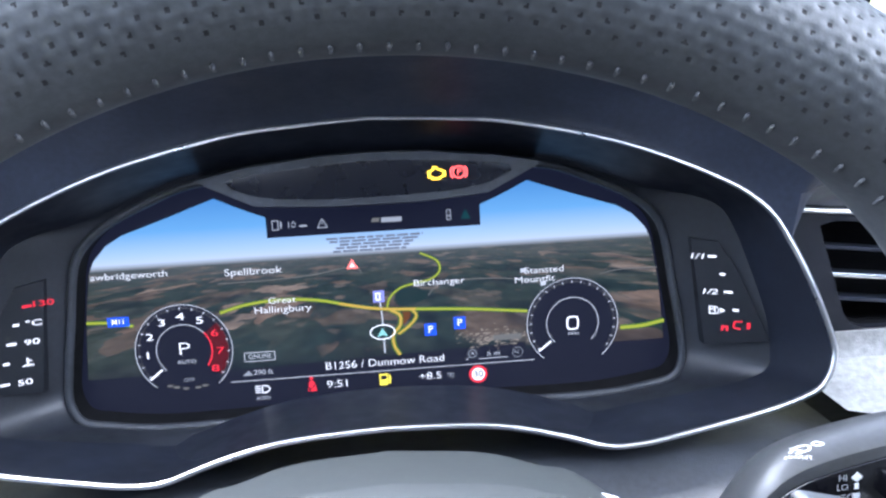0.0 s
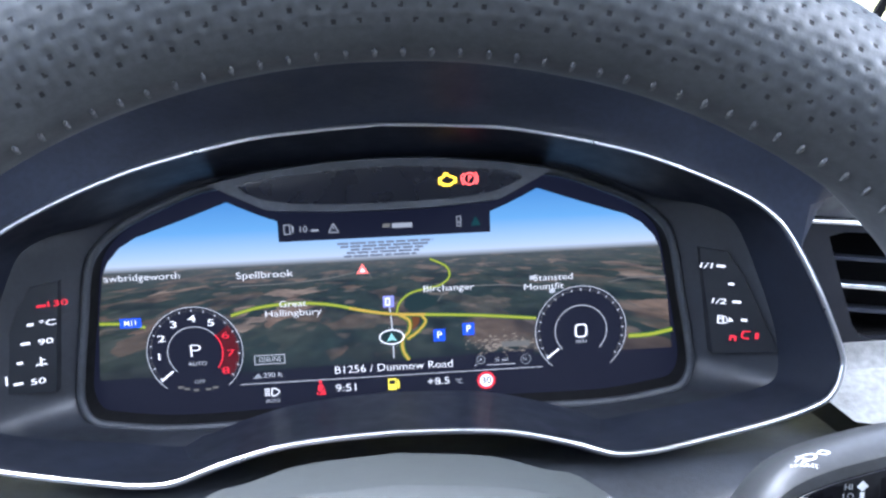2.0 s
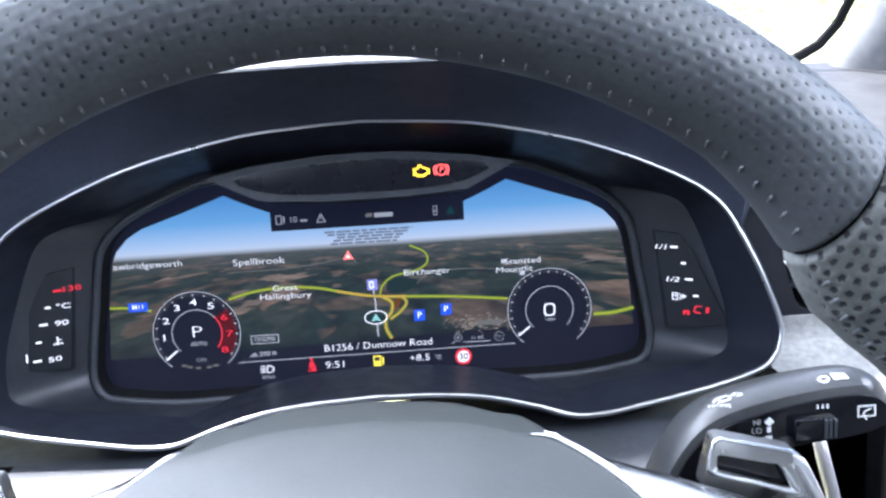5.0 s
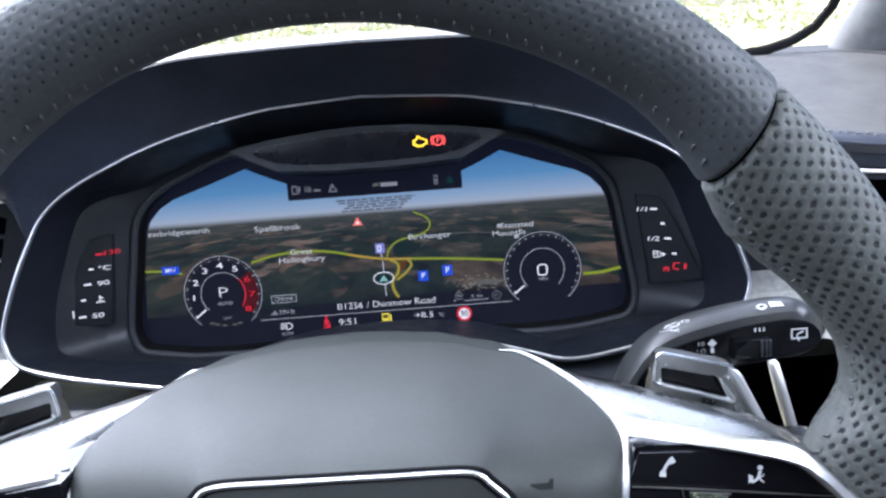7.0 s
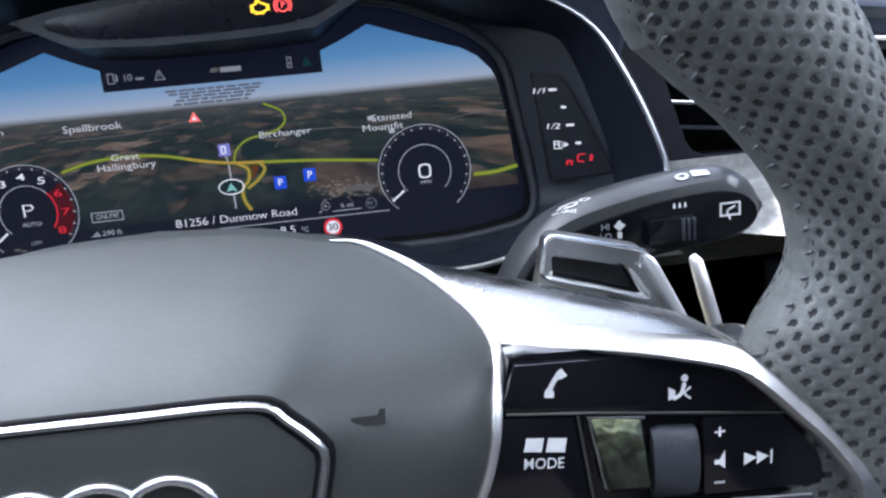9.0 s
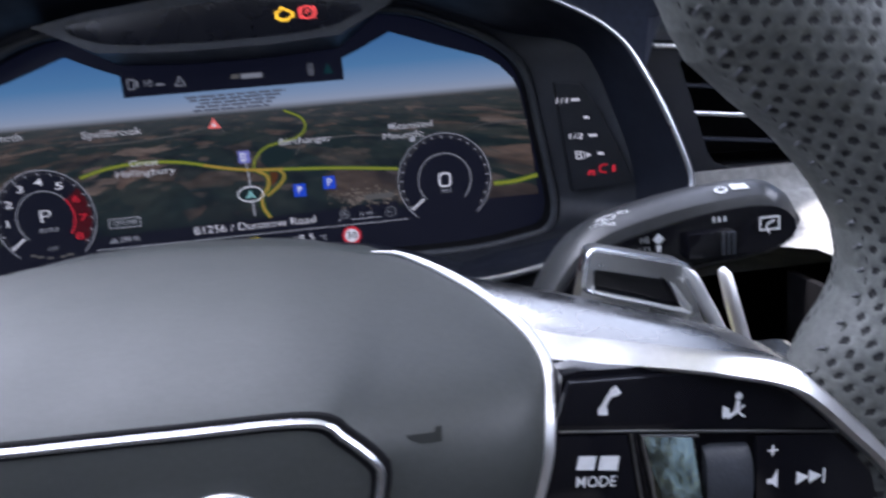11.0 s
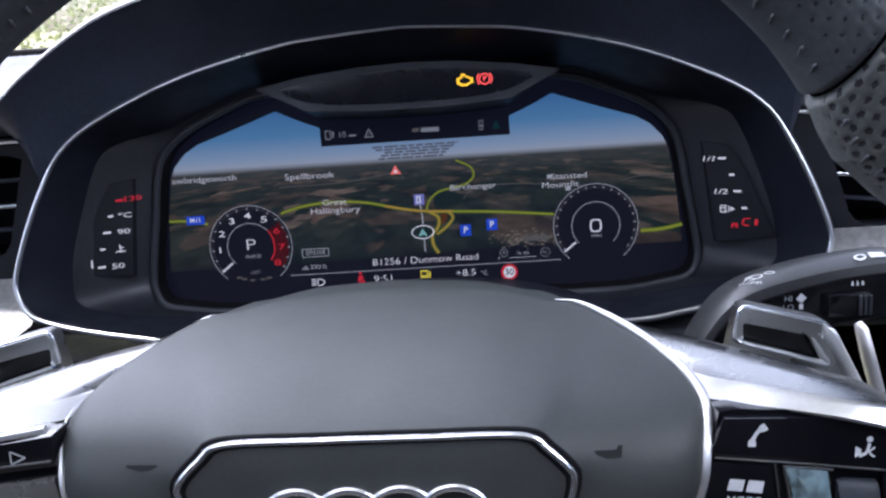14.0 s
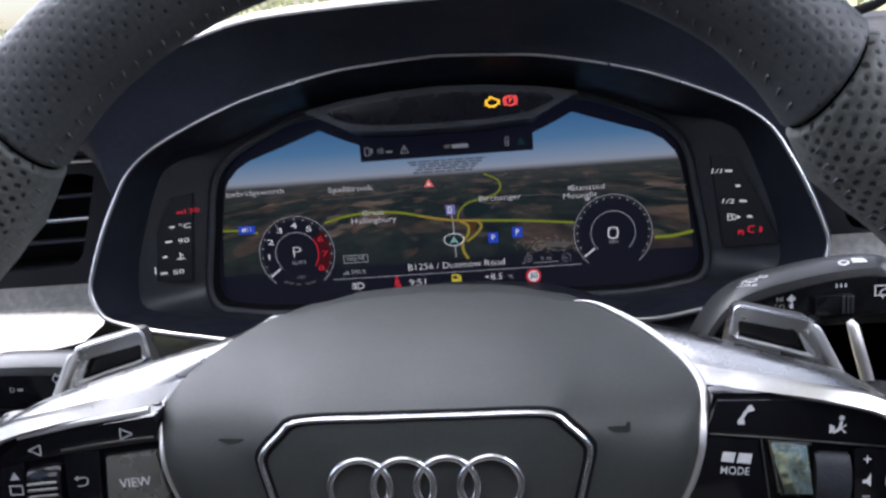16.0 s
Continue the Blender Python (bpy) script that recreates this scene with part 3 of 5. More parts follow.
lettering("altitude", "290 ft", -0.0602, -0.0142, L4, 0.0027, GREY_LIT, screen, 0.0, 1.1)
part("altitude_peak", flat_shape([(-0.0705, -0.0155), (-0.0655, -0.0155), (-0.0672, -0.0128)], L4), DIM_LIT, screen, smooth=False)
lettering("road_name", "B1256 / Dunmow Road", 0.0009, -0.0137, L4, 0.0041, WHITE_LIT, screen, -0.012, 1.13)
part("divider", ribbon([(-0.0765, -0.0182), (0.0, -0.0182), (0.0775, -0.0182)], 0.0004, L4, 4), GREY_LIT, screen, smooth=False)
part("lens_ring", ring_arc(0.0455, -0.0126, 0.0021, 0.0004, 0, 360, L4), DIM_LIT, screen, smooth=False)
part("lens_handle", flat_shape([(0.0438, -0.0146), (0.0442, -0.0142), (0.0425, -0.016), (0.0419, -0.0154)], L4), GREY_LIT, screen, smooth=False)
lettering("zoom_letter", "A", 0.0455, -0.0126, L4, 0.0019, GREY_LIT, screen)
lettering("map_scale", "\u00bc mi", 0.0562, -0.0132, L4, 0.0024, GREY_LIT, screen)
part("scale_line", flat_shape([(0.0485, -0.0158), (0.0635, -0.0158), (0.0635, -0.0154), (0.0485, -0.0154)], L4), GREY_LIT, screen, smooth=False)
part("north_ring", ring_arc(0.0687, -0.0135, 0.0026, 0.0003, 0, 360, L4), DIM_LIT, screen, smooth=False)
lettering("north_letter", "N", 0.0682, -0.0135, L4, 0.0022, DIM_LIT, screen)
lettering("clock", "9:51", -0.0234, -0.0234, L4, 0.0041, WHITE_LIT, screen, -0.012, 1.25)
lettering("outside_temperature", "+8.5", 0.0234, -0.0228, L4, 0.0039, WHITE_LIT, screen, -0.012, 1.25)
lettering("degree_unit", "\u00b0C", 0.0338, -0.0234, L4, 0.0025, GREY_LIT, screen)
bm = disc(-0.0367, -0.0192, 0.0009, L4, 16)
flat_shape([(-0.0377, -0.0206), (-0.0357, -0.0206), (-0.035, -0.0222), (-0.0372, -0.0248), (-0.0384, -0.0235)], L4, bm)
flat_shape([(-0.0347, -0.0227), (-0.0343, -0.0262), (-0.0376, -0.0262), (-0.0372, -0.0252)], L4, bm)
flat_shape([(-0.0388, -0.0262), (-0.0382, -0.0262), (-0.038, -0.0246), (-0.0387, -0.0246)], L4, bm)
part("seatbelt_lamp", bm, RED_LIT, screen, "red seatbelt warning lamp", False)
bm = box((-0.0025, L5, -0.0258), (0.0018, L3, -0.0198))
bm = flat_shape([(0.0022, -0.0252), (0.0032, -0.0252), (0.0034, -0.0212), (0.0022, -0.0202)], L4, bm)
part("fuel_lamp", bm, YELLOW_LIT, screen, "yellow low fuel lamp", False)
part("fuel_lamp_window", flat_shape([(-0.0018, -0.0226), (0.0011, -0.0226), (0.0011, -0.0206), (-0.0018, -0.0206)], L6), BLACK_LIT, screen, smooth=False)
part("speed_limit_rim", disc(0.048, -0.0238, 0.0047, L3), RED_LIT, screen, "red ringed speed limit sign", False)
part("speed_limit_face", disc(0.048, -0.0238, 0.0034, L4), WHITE_LIT, screen, smooth=False)
lettering("speed_limit", "30", 0.048, -0.0238, L5, 0.0038, BLACK_LIT, screen, 0.02)
bm = ribbon([(-0.0612, -0.0212), (-0.0594, -0.0214), (-0.0578, -0.0226), (-0.0578, -0.0236), (-0.0592, -0.0248), (-0.0612, -0.025), (-0.0614, -0.0232), (-0.0612, -0.0214)], 0.0006, L4)
for z in (-0.0214, -0.0225, -0.0236, -0.0247):
    flat_shape([(-0.065, z - 0.00025), (-0.0622, z - 0.00025), (-0.0622, z + 0.00025), (-0.065, z + 0.00025)], L4, bm)
part("headlamp_lamp", bm, WHITE_LIT, screen, smooth=False)
lettering("headlamp_mode", "AUTO", -0.0612, -0.0279, L4, 0.0019, GREY_LIT, screen)
# the dark bar under the lamp pod
part("top_bar", flat_shape([(-0.0522, 0.0537), (0.0522, 0.0537), (0.0522, 0.078), (-0.0522, 0.078)], L3), BLACK_LIT, screen, smooth=False)
bm = outline_rect(-0.0495, 0.0572, -0.0462, 0.0622, 0.0005, L4)
flat_shape([(-0.0455, 0.058), (-0.0448, 0.058), (-0.0445, 0.061), (-0.0455, 0.0618)], L4, bm)
part("range_pump", bm, DIM_LIT, screen, smooth=False)
lettering("range_value", "10", -0.0402, 0.0594, L4, 0.0034, DIM_LIT, screen)
part("range_unit", flat_shape([(-0.0364, 0.0582), (-0.0325, 0.0582), (-0.0325, 0.0592), (-0.0364, 0.0592)], L4), DIM_LIT, screen, smooth=False)
bm = ribbon([(-0.0276, 0.0572), (-0.0252, 0.0617)], 0.0005, L4, 4)
ribbon([(-0.0252, 0.0617), (-0.0228, 0.0572)], 0.0005, L4, 4, bm)
ribbon([(-0.0228, 0.0573), (-0.0276, 0.0573)], 0.0005, L4, 4, bm)
flat_shape([(-0.0254, 0.0588), (-0.025, 0.0588), (-0.025, 0.0603), (-0.0254, 0.0603)], L4, bm)
part("caution_mark", bm, DIM_LIT, screen, smooth=False)
part("station_logo", flat_shape([(0.0035, 0.058), (0.0135, 0.058), (0.0135, 0.0604), (0.0035, 0.0604)], L4), DIM_LIT, screen, "plain grey bar", False)
part("station_mark", flat_shape([(-0.0015, 0.0584), (0.0022, 0.0584), (0.0028, 0.0604), (-0.0008, 0.0604)], L4), LANE_LIT, screen, smooth=False)
bm = outline_rect(0.0355, 0.0572, 0.0378, 0.0624, 0.0004, L4)
flat_shape([(0.036, 0.059), (0.0373, 0.059), (0.0373, 0.0596), (0.036, 0.0596)], L4, bm)
part("phone_charge_mark", bm, DIM_LIT, screen, smooth=False)
part("traffic_mark", flat_shape([(0.0425, 0.0572), (0.0475, 0.0572), (0.045, 0.0622)], L4), TEAL_DIM, screen, smooth=False)

# dials
for cx, big in ((-0.0975, True), (0.0975, False)):
    dial = "rev_counter" if big else "speedometer"
    part(dial + "_face", disc(cx, 0.0, 0.0236, L4, 64), BLACK_LIT, screen, "round black dial", False)
    part(dial + "_ring", ring_arc(cx, 0, 0.0235, 0.0004, -140, 140, L5, 80), GREY_LIT, screen, smooth=False)
    part(dial + "_inner_ring", ring_arc(cx, 0, 0.0134, 0.0004, -135, 135 if not big else 50, L5, 60), GREY_LIT, screen, smooth=False)
    a = math.radians(-128)
    s, c = math.sin(a), math.cos(a)
    bm = flat_shape([(cx + r * s + w * c, r * c - w * s) for r, w in ((0.0145, 0.0005), (0.0225, 0.0005), (0.0225, -0.0005), (0.0145, -0.0005))], L6)
    part(dial + "_needle", bm, WHITE_LIT, screen, smooth=False)
    bm = bmesh.new()
    for deg in np.linspace(-125, 125, 17 if big else 21):
        a = math.radians(deg)
        s, c = math.sin(a), math.cos(a)
        flat_shape([(cx + r * s + w * c, r * c - w * s) for r, w in ((0.0211, 0.0003), (0.0223, 0.0003), (0.0223, -0.0003), (0.0211, -0.0003))], L6, bm)
    part(dial + "_scale", ring_arc(cx, 0, 0.0217, 0.0002, -130, 130, L5, 80), LANE_LIT, screen, smooth=False)
    part(dial + "_marks", bm, GREY_LIT, screen, smooth=False)
part("red_zone", ring_arc(-0.0975, 0, 0.0178, 0.0078, 52, 128, L5, 30), RED_DARK, screen, "dark red zone", False)
part("red_zone_rim", ring_arc(-0.0975, 0, 0.0136, 0.0007, 50, 128, L6, 30), RED_LIT, screen, smooth=False)
for k in range(1, 9):
    a = math.radians(-125 + 31.25 * k)
    lettering("rev_number", str(k), -0.0975 + 0.0176 * math.sin(a), 0.0176 * math.cos(a), L6 * 1.3, 0.0036, WHITE_LIT if k < 6 else RED_LIT, screen, 0.004, 1.75)
lettering("gear", "P", -0.0975, 0.0008, L6, 0.0068, WHITE_LIT, screen, -0.024, 1.4)
lettering("gear_mode", "AUTO", -0.0968, -0.0058, L6, 0.0021, GREY_LIT, screen, wide=1.15)
lettering("gear_state", "OFF", -0.0965, -0.0152, L6, 0.002, DIM_LIT, screen, wide=1.15)
bm = bmesh.new()
for x in (-0.1075, -0.1045, -0.1, -0.094, -0.0905):
    z = -0.0182 - 0.002 * (1 - ((x + 0.0975) / 0.01) ** 2)
    flat_shape([(x, z), (x + 0.0028, z), (x + 0.0028, z + 0.0012), (x, z + 0.0012)], L6, bm)
part("rev_unit", bm, LANE_LIT, screen, "unreadable grey print", False)
bm = bmesh.new()
outer = curve_through([(0.0975 + sx * 0.0031, sz * 0.0035) for sx, sz in ((-1, -0.6), (-1, 0.6), (-0.6, 1), (0.6, 1), (1, 0.6), (1, -0.6), (0.6, -1), (-0.6, -1))], 40, True)
inner = (outer - (0.0975, 0)) * (0.72, 0.79) + (0.0975, 0)
ro = [[bm.verts.new((p[0], L6, p[1])) for p in (a, b_)] for a, b_ in zip(outer, inner)]
for i in range(40):
    a, b_ = ro[i], ro[(i + 1) % 40]
    bm.faces.new((a[0], a[1], b_[1], b_[0]))
part("speed_value", bm, WHITE_LIT, screen, "lit figure zero", False)
lettering("speed_unit", "MPH", 0.0977, -0.0058, L6, 0.0018, GREY_LIT, screen, wide=1.15)

# bar gauges
def gauge_words(ob):
    for v in ob.data.vertices:
        v.co.y += gauge_depth(v.co.x)


GY = -0.0289
for x, z, w in ((0.1599, 0.0359, 0.0034), (0.1641, 0.0274, 0.0022), (0.1665, 0.0188, 0.0034), (0.1695, 0.0101, 0.0024)):
    part("fuel_mark", on_gauge(flat_shape([(x - w / 2, z - 0.0006), (x + w / 2, z - 0.0006), (x + w / 2, z + 0.0006), (x - w / 2, z + 0.0006)], GY)), WHITE_LIT, cluster, smooth=False)
gauge_words(lettering("fuel_full", "1/1", 0.1539, 0.0356, GY, 0.0027, WHITE_LIT, cluster, 0.012, 1.45, 0.15))
gauge_words(lettering("fuel_half", "1/2", 0.1589, 0.0184, GY, 0.0027, WHITE_LIT, cluster, 0.012, 1.45, 0.15))
bm = outline_rect(0.159, 0.0074, 0.1616, 0.0114, 0.0005, GY)
flat_shape([(0.1595, 0.0096), (0.1611, 0.0096), (0.1611, 0.0101), (0.1595, 0.0101)], GY, bm)
ribbon([(0.1616, 0.0082), (0.1627, 0.0079), (0.1628, 0.0102), (0.1619, 0.0112)], 0.0004, GY, 12, bm)
flat_shape([(0.1635, 0.0082), (0.1655, 0.0095), (0.1635, 0.0108)], GY, bm)
part("fuel_pump_mark", on_gauge(bm), WHITE_LIT, cluster, smooth=False)
bm = flat_shape([(0.1638, -0.0006), (0.1646, -0.0006), (0.1649, 0.0008), (0.166, 0.0008), (0.1658, -0.0006), (0.1667, -0.0006), (0.1668, 0.002), (0.1641, 0.002)], GY)
ribbon([(0.1697, 0.0046), (0.1692, 0.004), (0.169, 0.0015), (0.1716, 0.001)], 0.0008, GY, 16, bm)
flat_shape([(0.1698, 0.0042), (0.1722, 0.0044), (0.1722, 0.005), (0.1698, 0.0048)], GY, bm)
flat_shape([(0.1738, 0.0012), (0.1752, 0.0014), (0.1754, 0.0044), (0.174, 0.0044)], GY, bm)
part("fuel_reserve_bars", on_gauge(bm), RED_LIT, cluster, "red reserve segments", False)
for x, z, w, mat_ in ((-0.1588, 0.0338, 0.0036, RED_LIT), (-0.1638, 0.0258, 0.0024, WHITE_LIT), (-0.1665, 0.0173, 0.0036, WHITE_LIT), (-0.1695, 0.0086, 0.0024, WHITE_LIT), (-0.1711, -0.0010, 0.0036, WHITE_LIT)):
    part("temperature_mark", on_gauge(flat_shape([(x - w / 2, z - 0.0006), (x + w / 2, z - 0.0006), (x + w / 2, z + 0.0006), (x - w / 2, z + 0.0006)], GY)), mat_, cluster, smooth=False)
part("temperature_bar", on_gauge(flat_shape([(-0.1758, -0.0009), (-0.1750, -0.0009), (-0.1748, 0.0034), (-0.1756, 0.0034)], GY)), WHITE_LIT, cluster, smooth=False)
for words, x, z, mat_ in (("130", -0.1529, 0.0341, RED_LIT), ("\u00b0C", -0.1572, 0.0255, WHITE_LIT), ("90", -0.1588, 0.0169, WHITE_LIT), ("50", -0.1636, -0.0014, WHITE_LIT)):
    gauge_words(lettering("temperature_value", words, x, z, GY, 0.0028, mat_, cluster, 0.012, 1.6))
bm = ribbon([(-0.1615, 0.0066), (-0.1615, 0.0100)], 0.0007, GY, 4)
ribbon([(-0.1637, 0.0060), (-0.1625, 0.0066), (-0.1615, 0.0060), (-0.1605, 0.0066), (-0.1593, 0.0060)], 0.0006, GY, 16, bm)
flat_shape([(-0.1613, 0.0082), (-0.1599, 0.0082), (-0.1599, 0.0088), (-0.1613, 0.0088)], GY, bm)
part("coolant_mark", on_gauge(bm), WHITE_LIT, cluster, smooth=False)

# ---- the pod of warning lamps over the screen ----
pod = [(-0.0775, 0.0868), (-0.055, 0.0912), (-0.025, 0.0943), (0, 0.0952), (0.025, 0.0943), (0.055, 0.0912), (0.0775, 0.0868), (0.052, 0.0742), (0.02, 0.0722), (-0.02, 0.0722), (-0.052, 0.0742)]
deep = [(x * 0.99, z - (0.006 if z < 0.08 else 0.0)) for x, z in pod]
front = [(x, -0.0345 - 0.02 * (0.084 - z), z) for x, z in pod]
lens = [(-0.064, 0.0855), (-0.04, 0.0893), (0, 0.0917), (0.04, 0.0893), (0.064, 0.0855), (0.045, 0.0775), (0, 0.0755), (-0.045, 0.0775)]
body = part("warning_lamp_pod", loft([[(x, 0.002, z) for x, z in deep], [(x * 0.995, -0.028, z) for x, z in pod], front], cap_last=True), GREY_PLASTIC, cluster, "dark grey lens shaped lamp pod")
part("pod_window", plate([tuple(p) for p in curve_through(lens, 60, True)], -0.0352, -0.03, 0.0005), SCREEN, body, "black lamp window")
PY = -0.0356
engine = [(0.0252, 0.0824), (0.0268, 0.0824), (0.0268, 0.0815), (0.0306, 0.0815), (0.0322, 0.0828), (0.0334, 0.0828), (0.0334, 0.0855), (0.032, 0.0855), (0.0318, 0.0862), (0.0296, 0.0866), (0.0296, 0.0876), (0.0274, 0.0876), (0.0274, 0.0864), (0.0262, 0.0858), (0.0252, 0.0858)]
bm = bmesh.new()
cx, cz = 0.0294, 0.0844
ro = [[bm.verts.new((p[0], PY, p[1])), bm.verts.new((cx + (p[0] - cx) * 0.66, PY, cz + (p[1] - cz) * 0.6))] for p in engine]
for i in range(len(ro)):
    a, b_ = ro[i], ro[(i + 1) % len(ro)]
    bm.faces.new((a[0], a[1], b_[1], b_[0]))
part("engine_lamp", bm, AMBER_LIT, body, "lit amber engine lamp", False)
bm = ring_arc(0.0392, 0.0845, 0.0026, 0.0006, 0, 360, PY)
ring_arc(0.0392, 0.0845, 0.0037, 0.0006, 45, 135, PY, 16, bm)
ring_arc(0.0392, 0.0845, 0.0037, 0.0006, 225, 315, PY, 16, bm)
part("parking_brake_lamp", bm, PINK_LIT, body, "lit red parking brake lamp", False)
lettering("parking_brake_letter", "P", 0.0393, 0.0845, PY, 0.0028, PINK_LIT, body, 0.01)

# ---- hood over the cluster ----
hood = thing("cluster_hood", (0, -0.05, 0.12), "black grained hood arching over the instrument cluster", "dashboard hood")
HOOD_EDGE = [(0, -0.1, 0.1357), (0.045, -0.099, 0.135), (0.075, -0.094, 0.1342), (0.093, -0.09, 0.1326), (0.11, -0.084, 0.1296), (0.1316, -0.08, 0.1236), (0.1459, -0.08, 0.1166), (0.1607, -0.08, 0.1076), (0.1759, -0.0795, 0.0971), (0.1916, -0.0782, 0.0847), (0.211, -0.07, 0.0768), (0.25, -0.049, 0.0735), (0.5, -0.039, 0.0615)]
H = 90


def hood_side(s, vent_top):
    """The hood's front edge and the line it springs from: the chrome line, then the top of the air vent, which falls towards the door."""
    e = curve_through(HOOD_EDGE, H) * (s, 1, 1)
    fall = 0.1 if s > 0 else 0.012
    e[:, 2] -= (fall - 0.012) * np.maximum(0, np.abs(e[:, 0]) - 0.19)
    r = [(x, *at_trim(x, z, back=0.002)[1:]) for x, z in TRIM_HALF[:7]] + [(0.1875, -0.05, 0.059), (0.194, -0.0385, vent_top - 0.0008)] + [(x, -0.0372, vent_top - 0.0008 - fall * (x - 0.194)) for x in (0.26, 0.5)]
    return e, curve_through(r, H) * (s, 1, 1)


sides = [hood_side(-1, 0.0722), hood_side(1, 0.0612)]
edge, root = (np.vstack([sides[0][i][:0:-1], sides[1][i]]) for i in (0, 1))
mid = edge * 0.5 + root * 0.5 + np.array((0, 0.003, 0.0015))
rings = [root, mid, edge + (0, 0.004, -0.0022), edge + (0, 0.0006, -0.0004), edge + (0, 0.0006, 0.0008), edge + (0, 0.0022, 0.0022), edge + (0, 0.0052, 0.0034)]
for dy, dz, sx in ((0.01, 0.0045, 1.0), (0.018, 0.0055, 1.0), (0.045, 0.0065, 1.02), (0.1, 0.002, 1.08), (0.2, -0.02, 1.15), (0.3, -0.06, 1.2)):
    ring = edge + (0, dy, dz)
    ring[:, 0] = np.clip(ring[:, 0] * sx, -0.51, 0.51)
    rings.append(ring)
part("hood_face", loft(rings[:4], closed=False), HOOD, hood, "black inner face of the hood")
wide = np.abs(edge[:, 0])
# the paler leather covers only the stretch that should look sunlit
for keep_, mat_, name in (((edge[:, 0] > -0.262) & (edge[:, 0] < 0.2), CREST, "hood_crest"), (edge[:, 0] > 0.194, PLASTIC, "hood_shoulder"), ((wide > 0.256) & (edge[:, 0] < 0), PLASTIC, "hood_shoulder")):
    part(name, loft([r[keep_] for r in rings[3:]], closed=False), mat_, hood, "rounded crest and top of the hood, sunlight put into its grey" if name == "hood_crest" else "black shoulder over the air vent")

sm = tube([(-0.0019, 0, -0.0001), (-0.001, 0, 0.0003), (0.001, 0, 0.0003), (0.0019, 0, -0.0001)], [0.0002, 0.00045, 0.00045, 0.0002], 6)
seam_mesh = bpy.data.meshes.new("seam_stitch")
sm.to_mesh(seam_mesh)
sm.free()
seam_mesh.shade_smooth()
seam_mesh.materials.append(THREAD)
for x in np.arange(0.225, 0.4, 0.0058):
    st = new("seam_stitch", seam_mesh)
    st.parent = hood
    st.matrix_basis = Matrix.Translation(Vector([float(np.interp(x, sides[1][0][:, 0], sides[1][0][:, k])) for k in range(3)]) + Vector((0, 0.018, 0.0058)) - Vector((0, -0.05, 0.12)))

# ---- dashboard ----
dash = thing("dashboard", (-0.1, 0.05, -0.1), "dark grey grained dashboard with chrome edged air vents", "dashboard", kind="structure")


def dash_height(x, y):
    """The upper side of the dashboard: it rises gently to the windscreen."""
    return 0.0635 + 0.19 * (y + 0.036) - 0.05 * max(0.0, abs(x + 0.3) - 0.55) ** 2 - 0.1 * max(0.0, x - 0.2) * min(1.0, max(0.0, 1 - (y + 0.036) / 0.28))


xs = np.concatenate([np.linspace(-1.12, -0.21, 26), np.linspace(-0.2, 0.2, 21), np.linspace(0.21, 0.52, 12)])
rows = []
for f in np.linspace(0, 1, 26):
    rows.append([])
    for x in xs:
        y0 = -0.036 if abs(x) > 0.2 else 0.03
        y = y0 + (0.34 - y0) * f
        rows[-1].append((x, y, dash_height(x, y)))
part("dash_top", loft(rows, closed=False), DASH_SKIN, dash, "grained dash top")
profile = curve_through([(-0.034, -0.012), (-0.05, -0.02), (-0.085, -0.0385), (-0.108, -0.05), (-0.114, -0.062), (-0.104, -0.1), (-0.075, -0.2), (-0.03, -0.45)], 40)
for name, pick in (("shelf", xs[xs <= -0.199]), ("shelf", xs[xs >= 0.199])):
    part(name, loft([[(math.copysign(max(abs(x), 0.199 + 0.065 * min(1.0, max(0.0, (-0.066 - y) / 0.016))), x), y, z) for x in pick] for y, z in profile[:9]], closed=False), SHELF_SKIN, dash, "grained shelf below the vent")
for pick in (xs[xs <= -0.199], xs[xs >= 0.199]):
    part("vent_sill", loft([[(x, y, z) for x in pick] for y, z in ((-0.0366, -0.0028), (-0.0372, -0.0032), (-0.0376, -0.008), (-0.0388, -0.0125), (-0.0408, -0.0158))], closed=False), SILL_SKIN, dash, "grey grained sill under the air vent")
for pick in (np.append(xs[xs < -0.255], -0.2495), np.linspace(-0.1265, 0.1265, 8), np.append(0.2495, xs[xs > 0.255])):
    part("knee_panel", loft([[(x, y, z) for x in pick] for y, z in profile[8:]], closed=False), TRIM_DARK, dash, "black knee panel")
under = curve_through([(-0.02, -0.04), (-0.07, -0.0405), (-0.088, -0.046), (-0.106, -0.062), (-0.1, -0.1)], 20)
part("panel_under_cluster", loft([[(x, y, z) for x in np.linspace(-0.206, 0.206, 12)] for y, z in under[:8]], closed=False), GREY_PLASTIC, dash, "dark grey panel under the cluster")
part("panel_under_cluster", loft([[(x, y, z) for x in np.linspace(-0.172, 0.172, 12)] for y, z in under[7:13]], closed=False), GREY_PLASTIC, dash, "dark grey panel under the cluster")
part("panel_under_cluster", loft([[(x, y, z) for x in np.linspace(-0.126, 0.126, 12)] for y, z in under[12:]], closed=False), GREY_PLASTIC, dash, "dark grey panel under the cluster")
# a dark sheet just over the panel stands for the shaded gap round the column
ys = np.linspace(-0.0568, -0.1, 22)
uy, uz = np.array(under[:15])[::-1, 0], np.array(under[:15])[::-1, 1]
gap = []
